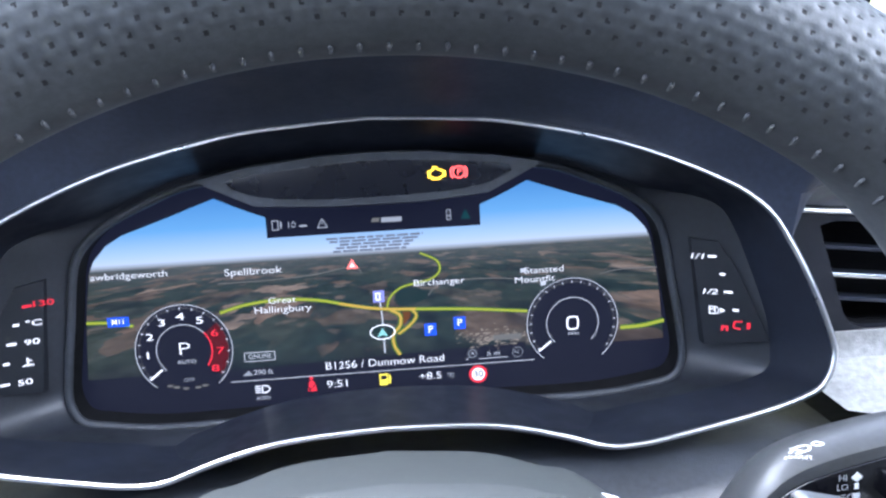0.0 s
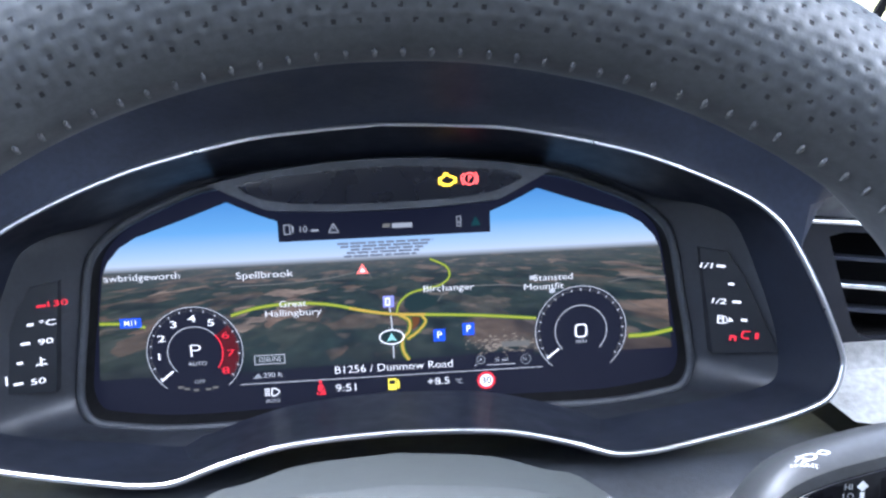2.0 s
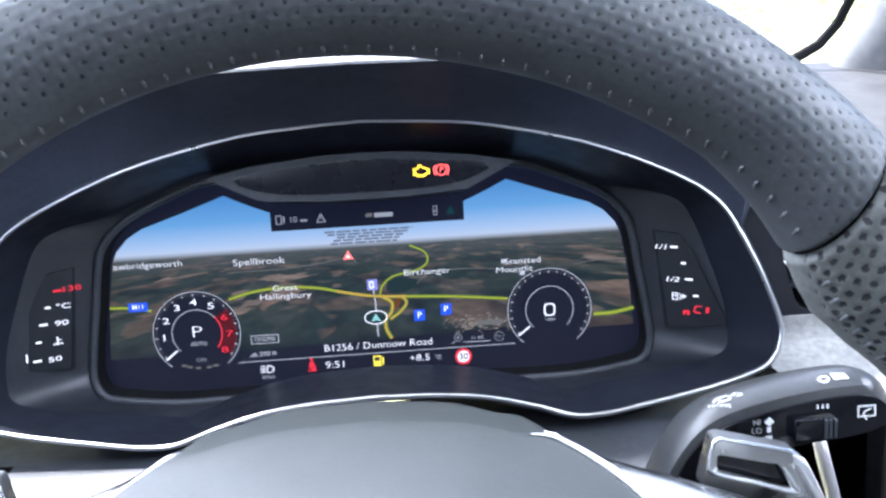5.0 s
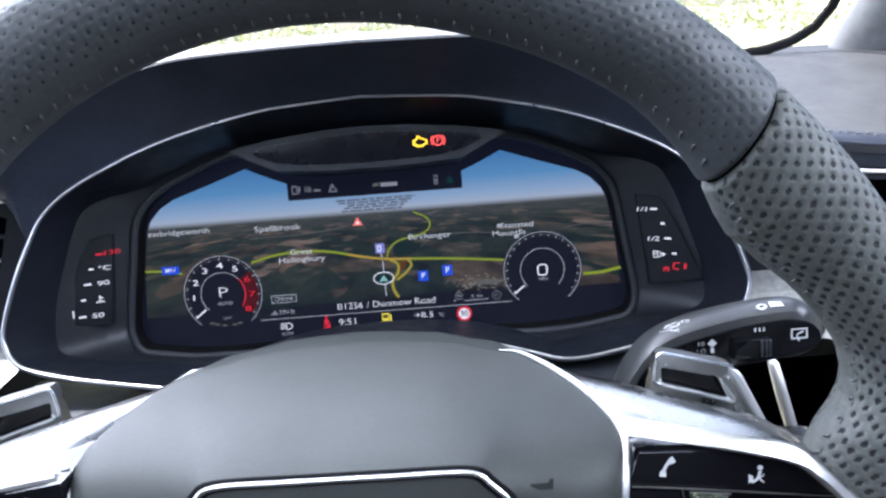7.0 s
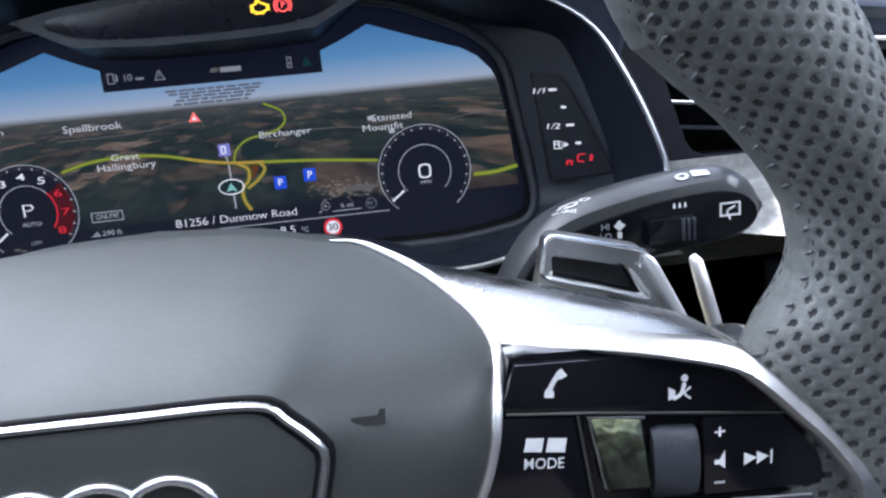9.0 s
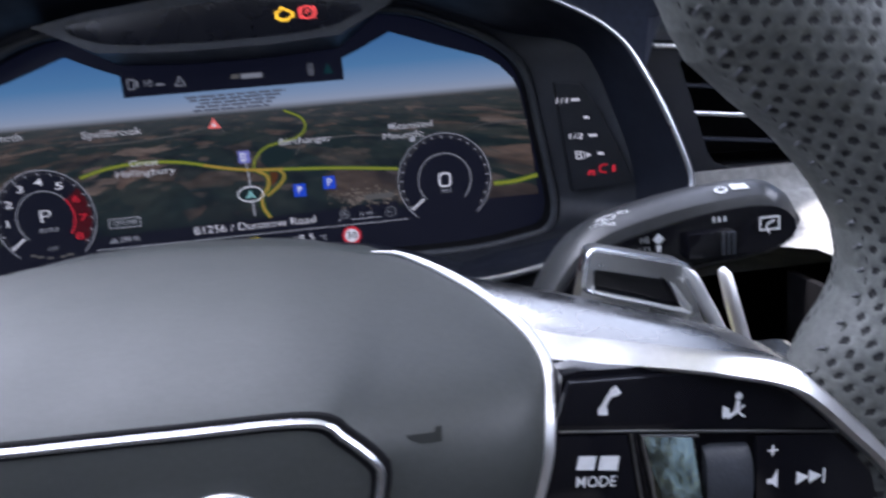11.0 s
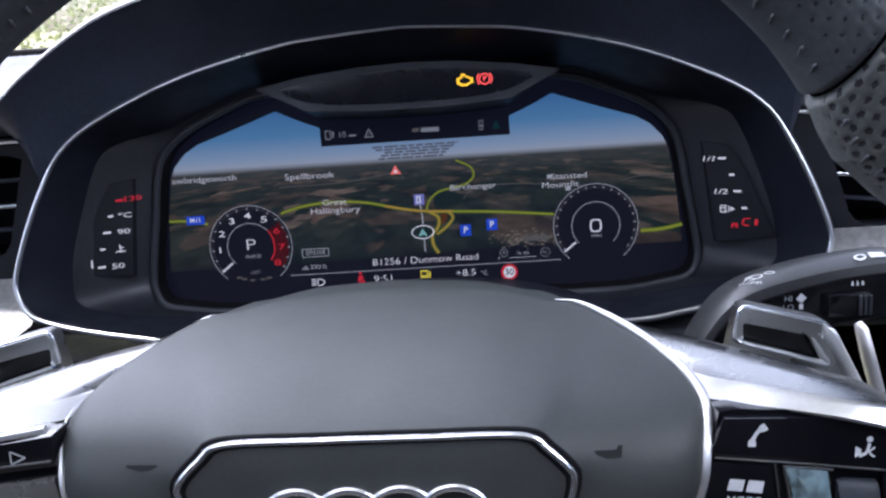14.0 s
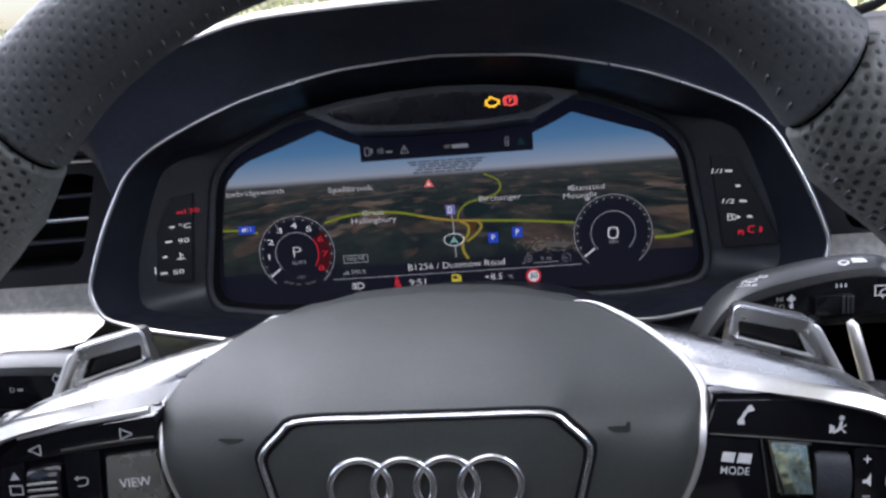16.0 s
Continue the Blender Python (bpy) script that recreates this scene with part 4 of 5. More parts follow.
for y in ys:
    w0 = float(np.interp(-y, [0.0568, 0.0575, 0.0595, 0.063, 0.072, 0.086, 0.1], [0.01, -0.005, -0.018, -0.03, -0.045, -0.054, -0.056]))
    w1 = float(np.interp(-y, [0.0568, 0.0575, 0.06, 0.065, 0.07, 0.078, 0.086, 0.1], [0.012, 0.026, 0.039, 0.05, 0.061, 0.069, 0.0715, 0.072]))
    gap.append([(x, y - 0.0004, float(np.interp(y, uy, uz)) + 0.0009) for x in np.linspace(w0, w1, 12)])
part("column_gap_sheet", loft(gap, closed=False), TRIM_DARK, dash, "dark gaiter round the steering column")
# boxes under the stalks whose near black colour holds the deep shade there
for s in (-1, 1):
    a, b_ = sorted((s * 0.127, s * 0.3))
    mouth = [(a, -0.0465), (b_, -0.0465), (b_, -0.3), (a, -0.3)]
    part("knee_recess", loft([[(x, -0.064, z) for x, z in mouth], [(x, 0.12, z) for x, z in mouth]], cap_last=True), CAVITY, dash, "recess blackened for the shade under the stalks")
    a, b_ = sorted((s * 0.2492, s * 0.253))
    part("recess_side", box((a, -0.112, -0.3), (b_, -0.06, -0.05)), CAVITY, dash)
part("knee_trim", tube([(0.1875, -0.1225, -0.0262), (0.1885, -0.124, -0.0285), (0.192, -0.124, -0.042), (0.1958, -0.124, -0.056), (0.2, -0.124, -0.072), (0.215, -0.115, -0.115), (0.252, -0.09, -0.165)], [0.0016, 0.0026, 0.003, 0.003, 0.003, 0.0022, 0.002], 12), TRIM_SATIN, dash, "bright chrome strip")
part("lower_dash", box((-1.1, 0.0, -0.75), (0.52, 0.03, -0.4)), TRIM_DARK, dash)

VENT_R = [(0.2075, 0.0495), (0.215, 0.0515), (0.46, 0.026), (0.46, -0.0085), (0.232, -0.002), (0.2245, 0.001), (0.221, 0.006)]
VENT_L = [(-x + 0.006, z + 0.01 + 0.08 * (x - 0.2075) * (z > 0.02)) for x, z in VENT_R]
for s, hole in ((1, VENT_R), (-1, VENT_L)):
    top = 0.0625 if s > 0 else 0.0745
    inner_ = [(s * abs(x), z) for x, z in curve_through([(0.178, 0.0625), (0.187, 0.047), (0.196, 0.024), (0.203, 0.002), (0.2045, -0.008), (0.202, -0.018)], 14)]
    rim_ = inner_[:1] + [(s * 0.2, top), (s * 0.55, top - (0.035 if s > 0 else 0.004)), (s * 0.55, -0.018)] + inner_[:0:-1]
    part("vent_surround", holed(rim_, [hole], -0.0365, -0.03), VENT_BLACK, dash)


def air_vent(hole, s, label):
    vent = thing("air_vent", (s * 0.33, -0.03, 0.0), label, "air vent", "air vents")
    cx, cz = sum(p[0] for p in hole) / len(hole), sum(p[1] for p in hole) / len(hole)
    grow = [(cx + (x - cx) * 1.01, cz + (z - cz) * 1.02) for x, z in hole]
    part("duct", loft([[(x, -0.033, z) for x, z in grow], [(x, 0.02, z) for x, z in grow]], cap_last=True), CAVITY, vent)
    zt = hole[0][1]
    for k, dz in enumerate((-0.0105, -0.024, -0.0365)):
        a, b_ = (abs(hole[0][0]) + 0.0045 * (k + 1) - 0.004), 0.459
        z0, z1 = zt + dz, zt + dz - (0.03 if s > 0 else 0.004)
        y0 = -0.034
        if k == 1:
            pts = [(s * x, y0, z0 + (z1 - z0) * (x - a) / (b_ - a)) for x in np.linspace(a, b_, 12)]
            part("chrome_strip", tube(pts, 0.0011, 8, flat=0.8), CHROME, vent, "bright chrome strip")
        sec = ((0.0, 0.0009), (0.014, 0.0), (0.014, -0.0012), (0.0, -0.0008))
        bm = loft([[(s * x, y0 + 0.001 + dy, z0 + (z1 - z0) * (x - a) / (b_ - a) + dzz) for dy, dzz in sec] for x in (a, b_)], cap_first=True, cap_last=True)
        part("slat", bm, PLASTIC, vent)
    ztop, fall = (0.0596, 0.1) if s > 0 else (0.0712, 0.0)
    part("vent_trim", tube([(s * x, -0.0372, ztop - 0.002 - fall * (x - 0.2)) for x in np.linspace(0.1945, 0.5, 10)], 0.0012, 10), SATIN, vent, "satin metal trim strip")
    return vent


air_vent(VENT_R, 1, "black slatted air vent with a chrome strip beside the door")
air_vent(VENT_L, -1, "black slatted air vent with a chrome strip beside the centre console")

# ---- windscreen, pillar, cabin ----
windscreen = thing("windscreen", (-0.3, 0.32, 0.13), "bright windscreen edged by a black band", "windscreen", kind="structure")
band = curve_through([(-1.0, 0.36, 0.14), (-0.3, 0.36, 0.137), (0.2, 0.325, 0.129), (0.33, 0.302, 0.1285), (0.382, 0.298, 0.1375), (0.4085, 0.293, 0.155), (0.419, 0.28, 0.181), (0.418, 0.2, 0.262), (0.405, -0.02, 0.46), (0.39, -0.2, 0.6)], 90)
part("black_border", tube(band, 0.0048, 8, flat=0.6), CAVITY, windscreen)

pillar = thing("windscreen_pillar", (0.46, 0.28, 0.1), "grey fabric covered windscreen pillar", "pillar", kind="structure")
path = curve_through([(0.5, 0.335, 0.06), (0.507, 0.3, 0.14), (0.51, 0.19, 0.27), (0.5, -0.03, 0.47), (0.485, -0.22, 0.62)], 30)
loops = []
for i, p in enumerate(path):
    w = 0.058 + 0.05 * max(0, 1 - i / 8) ** 2
    loops.append([(p[0] + w * math.cos(a), p[1] + 0.03 * math.sin(a) - 0.1 * w * math.cos(a), p[2] + 0.02 * math.sin(a)) for a in np.linspace(0, 2 * math.pi, 20, endpoint=False)])
part("pillar_cover", loft(loops, cap_first=True, cap_last=True), PILLAR, pillar)
part("door_gap", tube([(0.452, 0.232, 0.06), (0.466, 0.236, 0.1), (0.478, 0.225, 0.16)], 0.004, 8), CAVITY, pillar)

cabin = thing("cabin_shell", (-0.3, -0.6, -0.7), "closed car cabin with pale roof lining and black trim", "car cabin", kind="structure")
part("floor", box((-1.15, -1.7, -0.78), (0.62, 0.1, -0.75)), TRIM_DARK, cabin)
# unseen roof: its front edge keeps sun off the wheel, its opening is added
for lo, hi in (((-1.05, -1.6, 0.66), (0.5, -0.97, 0.69)), ((-1.05, -0.39, 0.66), (0.5, -0.125, 0.69)), ((-1.05, -0.97, 0.66), (-0.74, -0.39, 0.69)), ((0.14, -0.97, 0.66), (0.5, -0.39, 0.69))):
    part("roof_lining", box(lo, hi), LINING, cabin, "unseen pale roof lining round an added opening")
part("rear_wall", box((-1.15, -1.7, -0.76), (0.62, -1.66, 0.3)), TRIM_DARK, cabin)
for x0, x1 in ((0.55, 0.6), (-1.15, -1.1)):
    part("door_card", box((x0, -1.66, -0.76), (x1, 0.3, 0.13)), TRIM_DARK, cabin)
    part("middle_pillar", box((x0, -0.95, 0.13), (x1, -0.8, 0.67)), LINING, cabin)
part("near_door_card", box((0.46, -0.7, -0.6), (0.55, 0.22, 0.03), 0.02), GREY_PLASTIC, cabin, "dark grey door panel")
seat = thing("driver_seat", (0, -0.85, -0.75), "black leather driver seat", "car seat")
part("backrest", box((-0.26, -1.0, -0.3), (0.26, -0.86, 0.42), 0.05), TRIM_DARK, seat)
part("cushion", box((-0.27, -0.86, -0.75), (0.27, -0.42, -0.34), 0.06), TRIM_DARK, seat)

# ---- outside ----
ground = new("ground", None)
bpy.data.objects.remove(ground)
me = bpy.data.meshes.new("ground")
me.from_pydata([(-900, -900, 0), (900, -900, 0), (900, 900, 0), (-900, 900, 0)], [], [(0, 1, 2, 3)])
me.materials.append(GRASS)
tagged(new("ground", me), "sunlit green and straw coloured grass field", "ground", kind="structure")
rng = np.random.default_rng(3)
verts, faces = [], []
for k in range(26000):
    x = rng.uniform(-70, 70)
    y = 36 + rng.normal(0, 1.5) + 2 * math.sin(x * 0.3)
    top = 2.6 + 0.7 * math.sin(x * 0.4) + 0.6 * math.sin(x * 1.1 + 1)
    c = np.array((x, y, rng.uniform(0.05, 1) ** 0.8 * top))
    a, b_ = rng.normal(size=3), rng.normal(size=3)
    a /= np.linalg.norm(a)
    b_ -= a * (a @ b_)
    b_ /= np.linalg.norm(b_)
    s = rng.uniform(0.08, 0.2)
    i = len(verts)
    verts += [tuple(c - a * s), tuple(c + b_ * s * 0.5), tuple(c + a * s), tuple(c - b_ * s * 0.5)]
    faces.append((i, i + 1, i + 2, i + 3))
me = bpy.data.meshes.new("hedge")
me.from_pydata(verts, [], faces)
me.materials.append(LEAF)
tagged(new("hedge", me), "sunlit leafy green hedge beyond the windscreen", "hedge", kind="stuff")
verts, faces = [], []
for k in range(5000):
    x = rng.uniform(-9, 9)
    top = 4.2 + 0.8 * math.sin(x * 0.9) + 0.5 * math.sin(x * 2.3 + 1)
    c = np.array((x, -11 + rng.normal(0, 0.9), rng.uniform(0.02, 1) ** 0.8 * top))
    a, b_ = rng.normal(size=3), rng.normal(size=3)
    a /= np.linalg.norm(a)
    b_ -= a * (a @ b_)
    b_ /= np.linalg.norm(b_)
    s = rng.uniform(0.1, 0.26)
    i = len(verts)
    verts += [tuple(c - a * s), tuple(c + b_ * s * 0.5), tuple(c + a * s), tuple(c - b_ * s * 0.5)]
    faces.append((i, i + 1, i + 2, i + 3))
me = bpy.data.meshes.new("hedge")
me.from_pydata(verts, [], faces)
me.materials.append(LEAF)
tagged(new("hedge", me), "tall leafy green hedge behind the car", "hedge", kind="stuff")

# ---- steering column and stalks ----
column = thing("steering_column", (0, -0.15, -0.1), "black plastic steering column cover", "steering column")
loops = []
for y, w, h in ((-0.09, 0.075, 0.042), (-0.12, 0.085, 0.046), (-0.18, 0.085, 0.046), (-0.205, 0.078, 0.042), (-0.213, 0.05, 0.03)):
    loops.append([(w * math.copysign(abs(math.cos(a)) ** 0.6, math.cos(a)), y, -0.083 + h * math.copysign(abs(math.sin(a)) ** 0.6, math.sin(a))) for a in np.linspace(0, 2 * math.pi, 40, endpoint=False)])
part("column_cover", loft(loops, cap_first=True, cap_last=True), PLASTIC, column)

STALK = surface("stalk_plastic", (0.045, 0.047, 0.048), 0.36, spec=0.55, grain=0.1, grain_size=0.0006, bump=0.15)


STALK_TOP = np.array(curve_through([(0.096, -0.03), (0.106, -0.008), (0.119, 0.0055), (0.144, 0.0125), (0.171, 0.0148), (0.1815, 0.0105), (0.187, 0.0022)], 40))
STALK_LOW = np.array(curve_through([(0.096, -0.055), (0.106, -0.032), (0.119, -0.0165), (0.144, -0.0105), (0.166, -0.0078), (0.182, -0.0052), (0.187, 0.0002)], 40))


def stalk(name, s, label, rise, slope=0.0):
    """A control stalk: a tapering bar with a lit upper side and a flat dark front."""
    st = thing(name, (s * 0.1, -0.17, -0.03), label, "control stalk", "control stalks")
    rise += 0.003
    loops = []
    for t, b_ in zip(STALK_TOP, STALK_LOW):
        m, h = (t + b_) / 2, (t[1] - b_[1]) / 2
        far = t[0] if s > 0 or t[0] < 0.15 else 0.15 + (t[0] - 0.15) * 1.7
        d = 0.011 if t[0] < 0.175 else 0.011 * max(0.25, (0.19 - t[0]) / 0.015)
        sec = ((1.0, 0.0), (0.93, -0.55), (0.72, -0.9), (0.4, -1.0), (-0.75, -1.0), (-1.0, -0.7), (-1.0, 0.6), (-0.6, 1.0), (0.5, 1.0), (0.9, 0.6))
        loops.append([(s * far, -0.1765 + d * q, m[1] + h * p + rise + slope * (t[0] - 0.15)) for p, q in sec])
    body_ = part("stalk_body", loft(loops, cap_first=True, cap_last=True), STALK, st)
    face = [(0.1045, -0.0225), (0.1105, -0.0085), (0.1215, 0.0002), (0.146, 0.0065), (0.168, 0.0088), (0.1775, 0.0065), (0.1812, 0.001), (0.1778, -0.0035), (0.166, -0.0062), (0.14, -0.0092), (0.12, -0.017), (0.108, -0.031)]
    part("stalk_face", plate([(s * (x if s > 0 or x < 0.15 else 0.15 + (x - 0.15) * 1.7), z + rise + slope * (x - 0.15)) for x, z in curve_through(face, 60, True)], -0.1884, -0.186, 0.0004), GLOSS, body_, "black front face")
    return st, body_


wiper, body_ = stalk("wiper_stalk", 1, "dark grey wiper stalk with white symbols", 0.0)
SY = -0.189
part("interval_switch", box((0.1485, -0.1925, -0.0045), (0.1625, -0.186, 0.003), 0.0012), GLOSS, body_, "black ridged interval switch")
for k in range(3):
    part("switch_ridge", box((0.1585 + 0.0016 * k, -0.1933, -0.004), (0.1594 + 0.0016 * k, -0.192, 0.0026), 0.0003), GREY_PLASTIC, body_)
bm = outline_rect(0.1688, -0.001, 0.1753, 0.0033, 0.0006, SY)
ribbon([(0.1721, -0.002), (0.1711, 0.0006), (0.1736, 0.002)], 0.0006, SY, 10, bm)
part("rear_wiper_mark", bm, PRINT, body_, smooth=False)
lettering("wiper_speed", "HI", 0.1365, 0.0018, SY, 0.0021, PRINT_GREY, body_)
lettering("wiper_speed", "LO", 0.1365, -0.0012, SY, 0.0021, PRINT_GREY, body_)
lettering("wiper_speed", "AUTO", 0.1362, -0.0045, SY, 0.0021, PRINT_GREY, body_)
for z, w in ((0.0018, 0.0018), (-0.001, 0.0014), (-0.0042, 0.0024)):
    part("speed_mark", flat_shape([(0.1408 - w / 2, z - 0.001), (0.1408 + w / 2, z - 0.001), (0.1408 + w / 2, z + 0.001), (0.1408 - w / 2, z + 0.001)] if z < 0.001 else [(0.139, z), (0.1408, z + 0.0018), (0.1426, z), (0.1408, z - 0.0016)], SY), PRINT, body_, smooth=False)
bm = bmesh.new()
for x in (0.1573, 0.159, 0.1607):
    flat_shape([(x, 0.0052), (x + 0.0009, 0.0052), (x + 0.0006, 0.0068), (x + 0.0002, 0.0068)], SY, bm)
part("interval_marks", bm, PRINT, body_, smooth=False)


def on_top(v, shift, low=-0.002, high=0.0068, first=-0.85, lean=0.0):
    """Lays a printed mark onto the stalk's sloping upper side."""
    x = v.co.x + shift
    k = min(1.0, max(0.0, (v.co.z - low) / (high - low) - lean * (v.co.x - 0.1275)))
    crest = float(np.interp(x, STALK_TOP[:, 0], STALK_TOP[:, 1]))
    half = (crest - float(np.interp(x, STALK_LOW[:, 0], STALK_LOW[:, 1]))) / 2
    q = first + 0.75 * k
    up = float(np.interp(q, [-1.0, -0.9, -0.55, 0.0], [0.4, 0.72, 0.93, 1.0]))
    v.co = (x, -0.1765 + 0.011 * q - 0.0002, crest - half * (1 - up) + 0.0003)


bm = ribbon([(0.1218, 0.0005), (0.1252, 0.0042), (0.1292, 0.0052), (0.1282, 0.0018), (0.1235, -0.0002)], 0.0008, -0.1892, 16)
ribbon([(0.123, 0.004), (0.1262, 0.0012)], 0.0007, -0.1892, 4, bm)
ribbon([(0.1305, 0.0056), (0.1325, 0.0078), (0.1345, 0.0066), (0.1325, 0.0048), (0.1307, 0.0055)], 0.0007, -0.1892, 12, bm)
for p in bm.verts:
    p.co.x, p.co.z = 0.1275 + (p.co.x - 0.1275) * 0.78, 0.0042 + (p.co.z - 0.0036) * 0.78
for p in bm.verts:
    on_top(p, -0.0015, lean=70.0)
part("front_washer_mark", bm, PRINT, body_, smooth=False)
word = lettering("front_washer_word", "FRONT", 0.1245, -0.0004, -0.1892, 0.0014, PRINT, body_, 0.01, 1.1)
for v in word.data.vertices:
    v.co += BASE[body_.name]
    on_top(v, -0.0015, lean=70.0)
    v.co -= BASE[body_.name]
bm = ribbon([(0.1655, 0.0107), (0.1675, 0.0118), (0.1695, 0.0108), (0.1675, 0.0099), (0.1656, 0.0106)], 0.0007, -0.1893, 12)
flat_shape([(0.1708, 0.0102), (0.1762, 0.01), (0.1758, 0.0121), (0.1712, 0.0129)], -0.1893, bm)
for p in bm.verts:
    on_top(p, -0.008, 0.009, 0.0155, -0.8)
part("rear_washer_mark", bm, PRINT, body_, smooth=False)

indicator, body_ = stalk("indicator_stalk", -1, "dark grey indicator stalk with white arrow", -0.0195, 0.0)
bm = ribbon([(-0.1545, -0.0035), (-0.1565, -0.0012), (-0.1565, -0.0025), (-0.159, -0.0025), (-0.159, -0.0048), (-0.1565, -0.0048), (-0.1565, -0.006), (-0.1545, -0.0036)][::-1], 0.0005, SY, 24)
for v in bm.verts:
    v.co.x = -0.3133 - v.co.x
part("indicator_arrow", bm, PRINT, body_, smooth=False)
lettering("lamp_mark", "D", -0.1765, -0.0035, SY, 0.0022, PRINT_GREY, body_)
part("lamp_beam_mark", flat_shape([(-0.1742, -0.004), (-0.172, -0.004), (-0.172, -0.003), (-0.1742, -0.003)], SY), PRINT_GREY, body_, smooth=False)

for st in (wiper, indicator):
    for b_ in st.children:
        for mark in b_.children:
            if not mark.name.startswith("stalk_face"):
                mark.location.z += 0.003 if st == wiper else (-0.0065 if mark.name.startswith("indicator") else -0.0105)
            if st == wiper and mark.name.split(".")[0] in ("interval_switch", "switch_ridge", "wiper_speed", "speed_mark", "interval_marks"):
                mark.location.x -= 0.003
            if mark.name.startswith("rear_wiper_mark"):
                mark.location.z += 0.002

# ---- steering wheel ----
wheel = thing("steering_wheel", (0, -0.25, -0.0215), "black perforated leather steering wheel with satin metal spokes", "steering wheel", turn=pose(0, 0, 0, 0, 1.2, 0), inner=(0, -0.25, 0))
RC, RA, RB, RY = 0.1717, 0.0162, 0.0185, -0.2405


def rim_radii(a):
    """The mean radius and half thickness of the rim at an angle: it swells into thumb rests below the seams."""
    d = np.degrees(np.abs(a))
    right = np.interp(d, [0, 14, 20, 28, 37, 44, 50, 54, 57, 62, 66, 70, 73, 76, 79, 81, 83, 85, 90, 95, 102, 122, 180], [0.1525, 0.1532, 0.1538, 0.1545, 0.1555, 0.154, 0.1516, 0.149, 0.1484, 0.1525, 0.1575, 0.1618, 0.1648, 0.1671, 0.1671, 0.1652, 0.161, 0.1555, 0.147, 0.1415, 0.14, 0.15, 0.1555])
    left = np.interp(d, [0, 15, 22, 30, 40, 46, 50, 54, 58, 64, 68, 74, 80, 96, 122, 180], [0.1525, 0.1523, 0.1524, 0.1525, 0.1524, 0.1516, 0.1507, 0.149, 0.1482, 0.1525, 0.157, 0.162, 0.1635, 0.14, 0.15, 0.1555])
    inner = np.where(np.asarray(a) > 0, right, left)
    outer = np.interp(d, [0, 35, 50, 64, 80, 122, 180], [0.1865, 0.1875, 0.1895, 0.195, 0.197, 0.195, 0.1865])
    return (inner + outer) / 2, (outer - inner) / 2


def rim_section(name, a0, a1, material_, label, fat=0.0, step=0.0005, dimples=True):
    """A leather covered stretch of the rim, from angle a0 to a1 in degrees, clockwise from the top, with punched dimples."""
    n = int(RC * radians(a1 - a0) / (step if dimples else 0.003))
    k = int(0.109 / (step if dimples else 0.003))
    th = np.radians(np.linspace(a0, a1, n + 1))
    ph = np.linspace(0, 2 * math.pi, k, endpoint=False)
    T, P = np.meshgrid(th, ph, indexing="ij")
    u, v = RC * T, 0.0173 * P
    run = np.minimum(T - th[0], th[-1] - T) * RC
    # the seams between the sections slant towards the top of the wheel at their outer side
    slant = radians(3.0) * (0.5 + 0.5 * np.cos(P))
    frac = (T - th[0]) / (th[-1] - th[0])
    if a0 == -50:
        T = T + slant * (1 - 2 * frac)
    elif a0 == 50.3:
        T = T - slant * (1 - frac)
    elif a1 == -50.3:
        T = T + slant * frac
    u = RC * T
    pinch = -0.0022 * np.clip(1 - run / 0.0024, 0, 1) ** 2
    dip = np.zeros_like(u)
    near = np.full_like(u, 1.0)
    if dimples:
        su, sv = 0.0052, 0.1087 / 20
        for shift in (0.0, 0.5):
            gu = (np.round(u / su - shift) + shift) * su
            gv = (np.round(v / sv - shift) + shift) * sv
            near = np.minimum(near, np.hypot(u - gu, v - gv))
        # the strip beside the seam inside the rim stays smooth
        keep = np.clip((np.abs(((P - math.pi + math.pi) % (2 * math.pi)) - math.pi) - ((0.2 if a0 > 0 else 0.5) if fat else 0.75)) / 0.25, 0, 1)
        dip = -(0.0007 if fat else 0.0005) * np.exp(-(near / 0.00105) ** 2) * keep
        pillow = 0.00012 * np.cos(2 * math.pi * u / su) * np.cos(2 * math.pi * v / sv) * keep
        dip += pillow
        near = np.where(keep > 0.5, near, 1.0)
    mean, half = rim_radii(T)
    A, B = half + pinch + dip, RB + pinch + dip
    r = mean + A * np.cos(P)
    X, Y, Z = r * np.sin(T), RY - B * np.sin(P), r * np.cos(T)
    verts = np.stack([X, Y, Z], -1).reshape(-1, 3)
    i, j = np.meshgrid(np.arange(n), np.arange(k), indexing="ij")
    j2 = (j + 1) % k
    quads = np.stack([i * k + j, (i + 1) * k + j, (i + 1) * k + j2, i * k + j2], -1).reshape(-1, 4)
    me = bpy.data.meshes.new(name)
    me.from_pydata(verts.tolist(), [], quads.tolist())
    me.shade_smooth()
    mats = material_
    if dimples:
        me.polygons.foreach_set("material_index", (near[:-1, :] < (0.00092 if fat else 0.00052)).astype(np.int32).reshape(-1))
        mats = [material_, HOLE]
    return part(name, me, mats, wheel, label, smooth=False)


top_rim = rim_section("upper_rim", -50, 50, LEATHER, "black punched leather upper rim")
right_grip = rim_section("grip", 50.3, 122, GRIP, "perforated dark grey leather grip", 0.004)
left_grip = rim_section("grip", -122, -50.3, GRIP, "perforated dark grey leather grip", 0.004)
rim_section("lower_rim", 122.2, 237.8, LEATHER, "black leather lower rim", 0.0, dimples=False)
bm = tube([(rim_radii(a)[0] * math.sin(a), RY, rim_radii(a)[0] * math.cos(a)) for a in np.radians(np.linspace(0, 357, 120))], 0.0128, 14, True)
part("rim_core", bm, CAVITY, wheel)

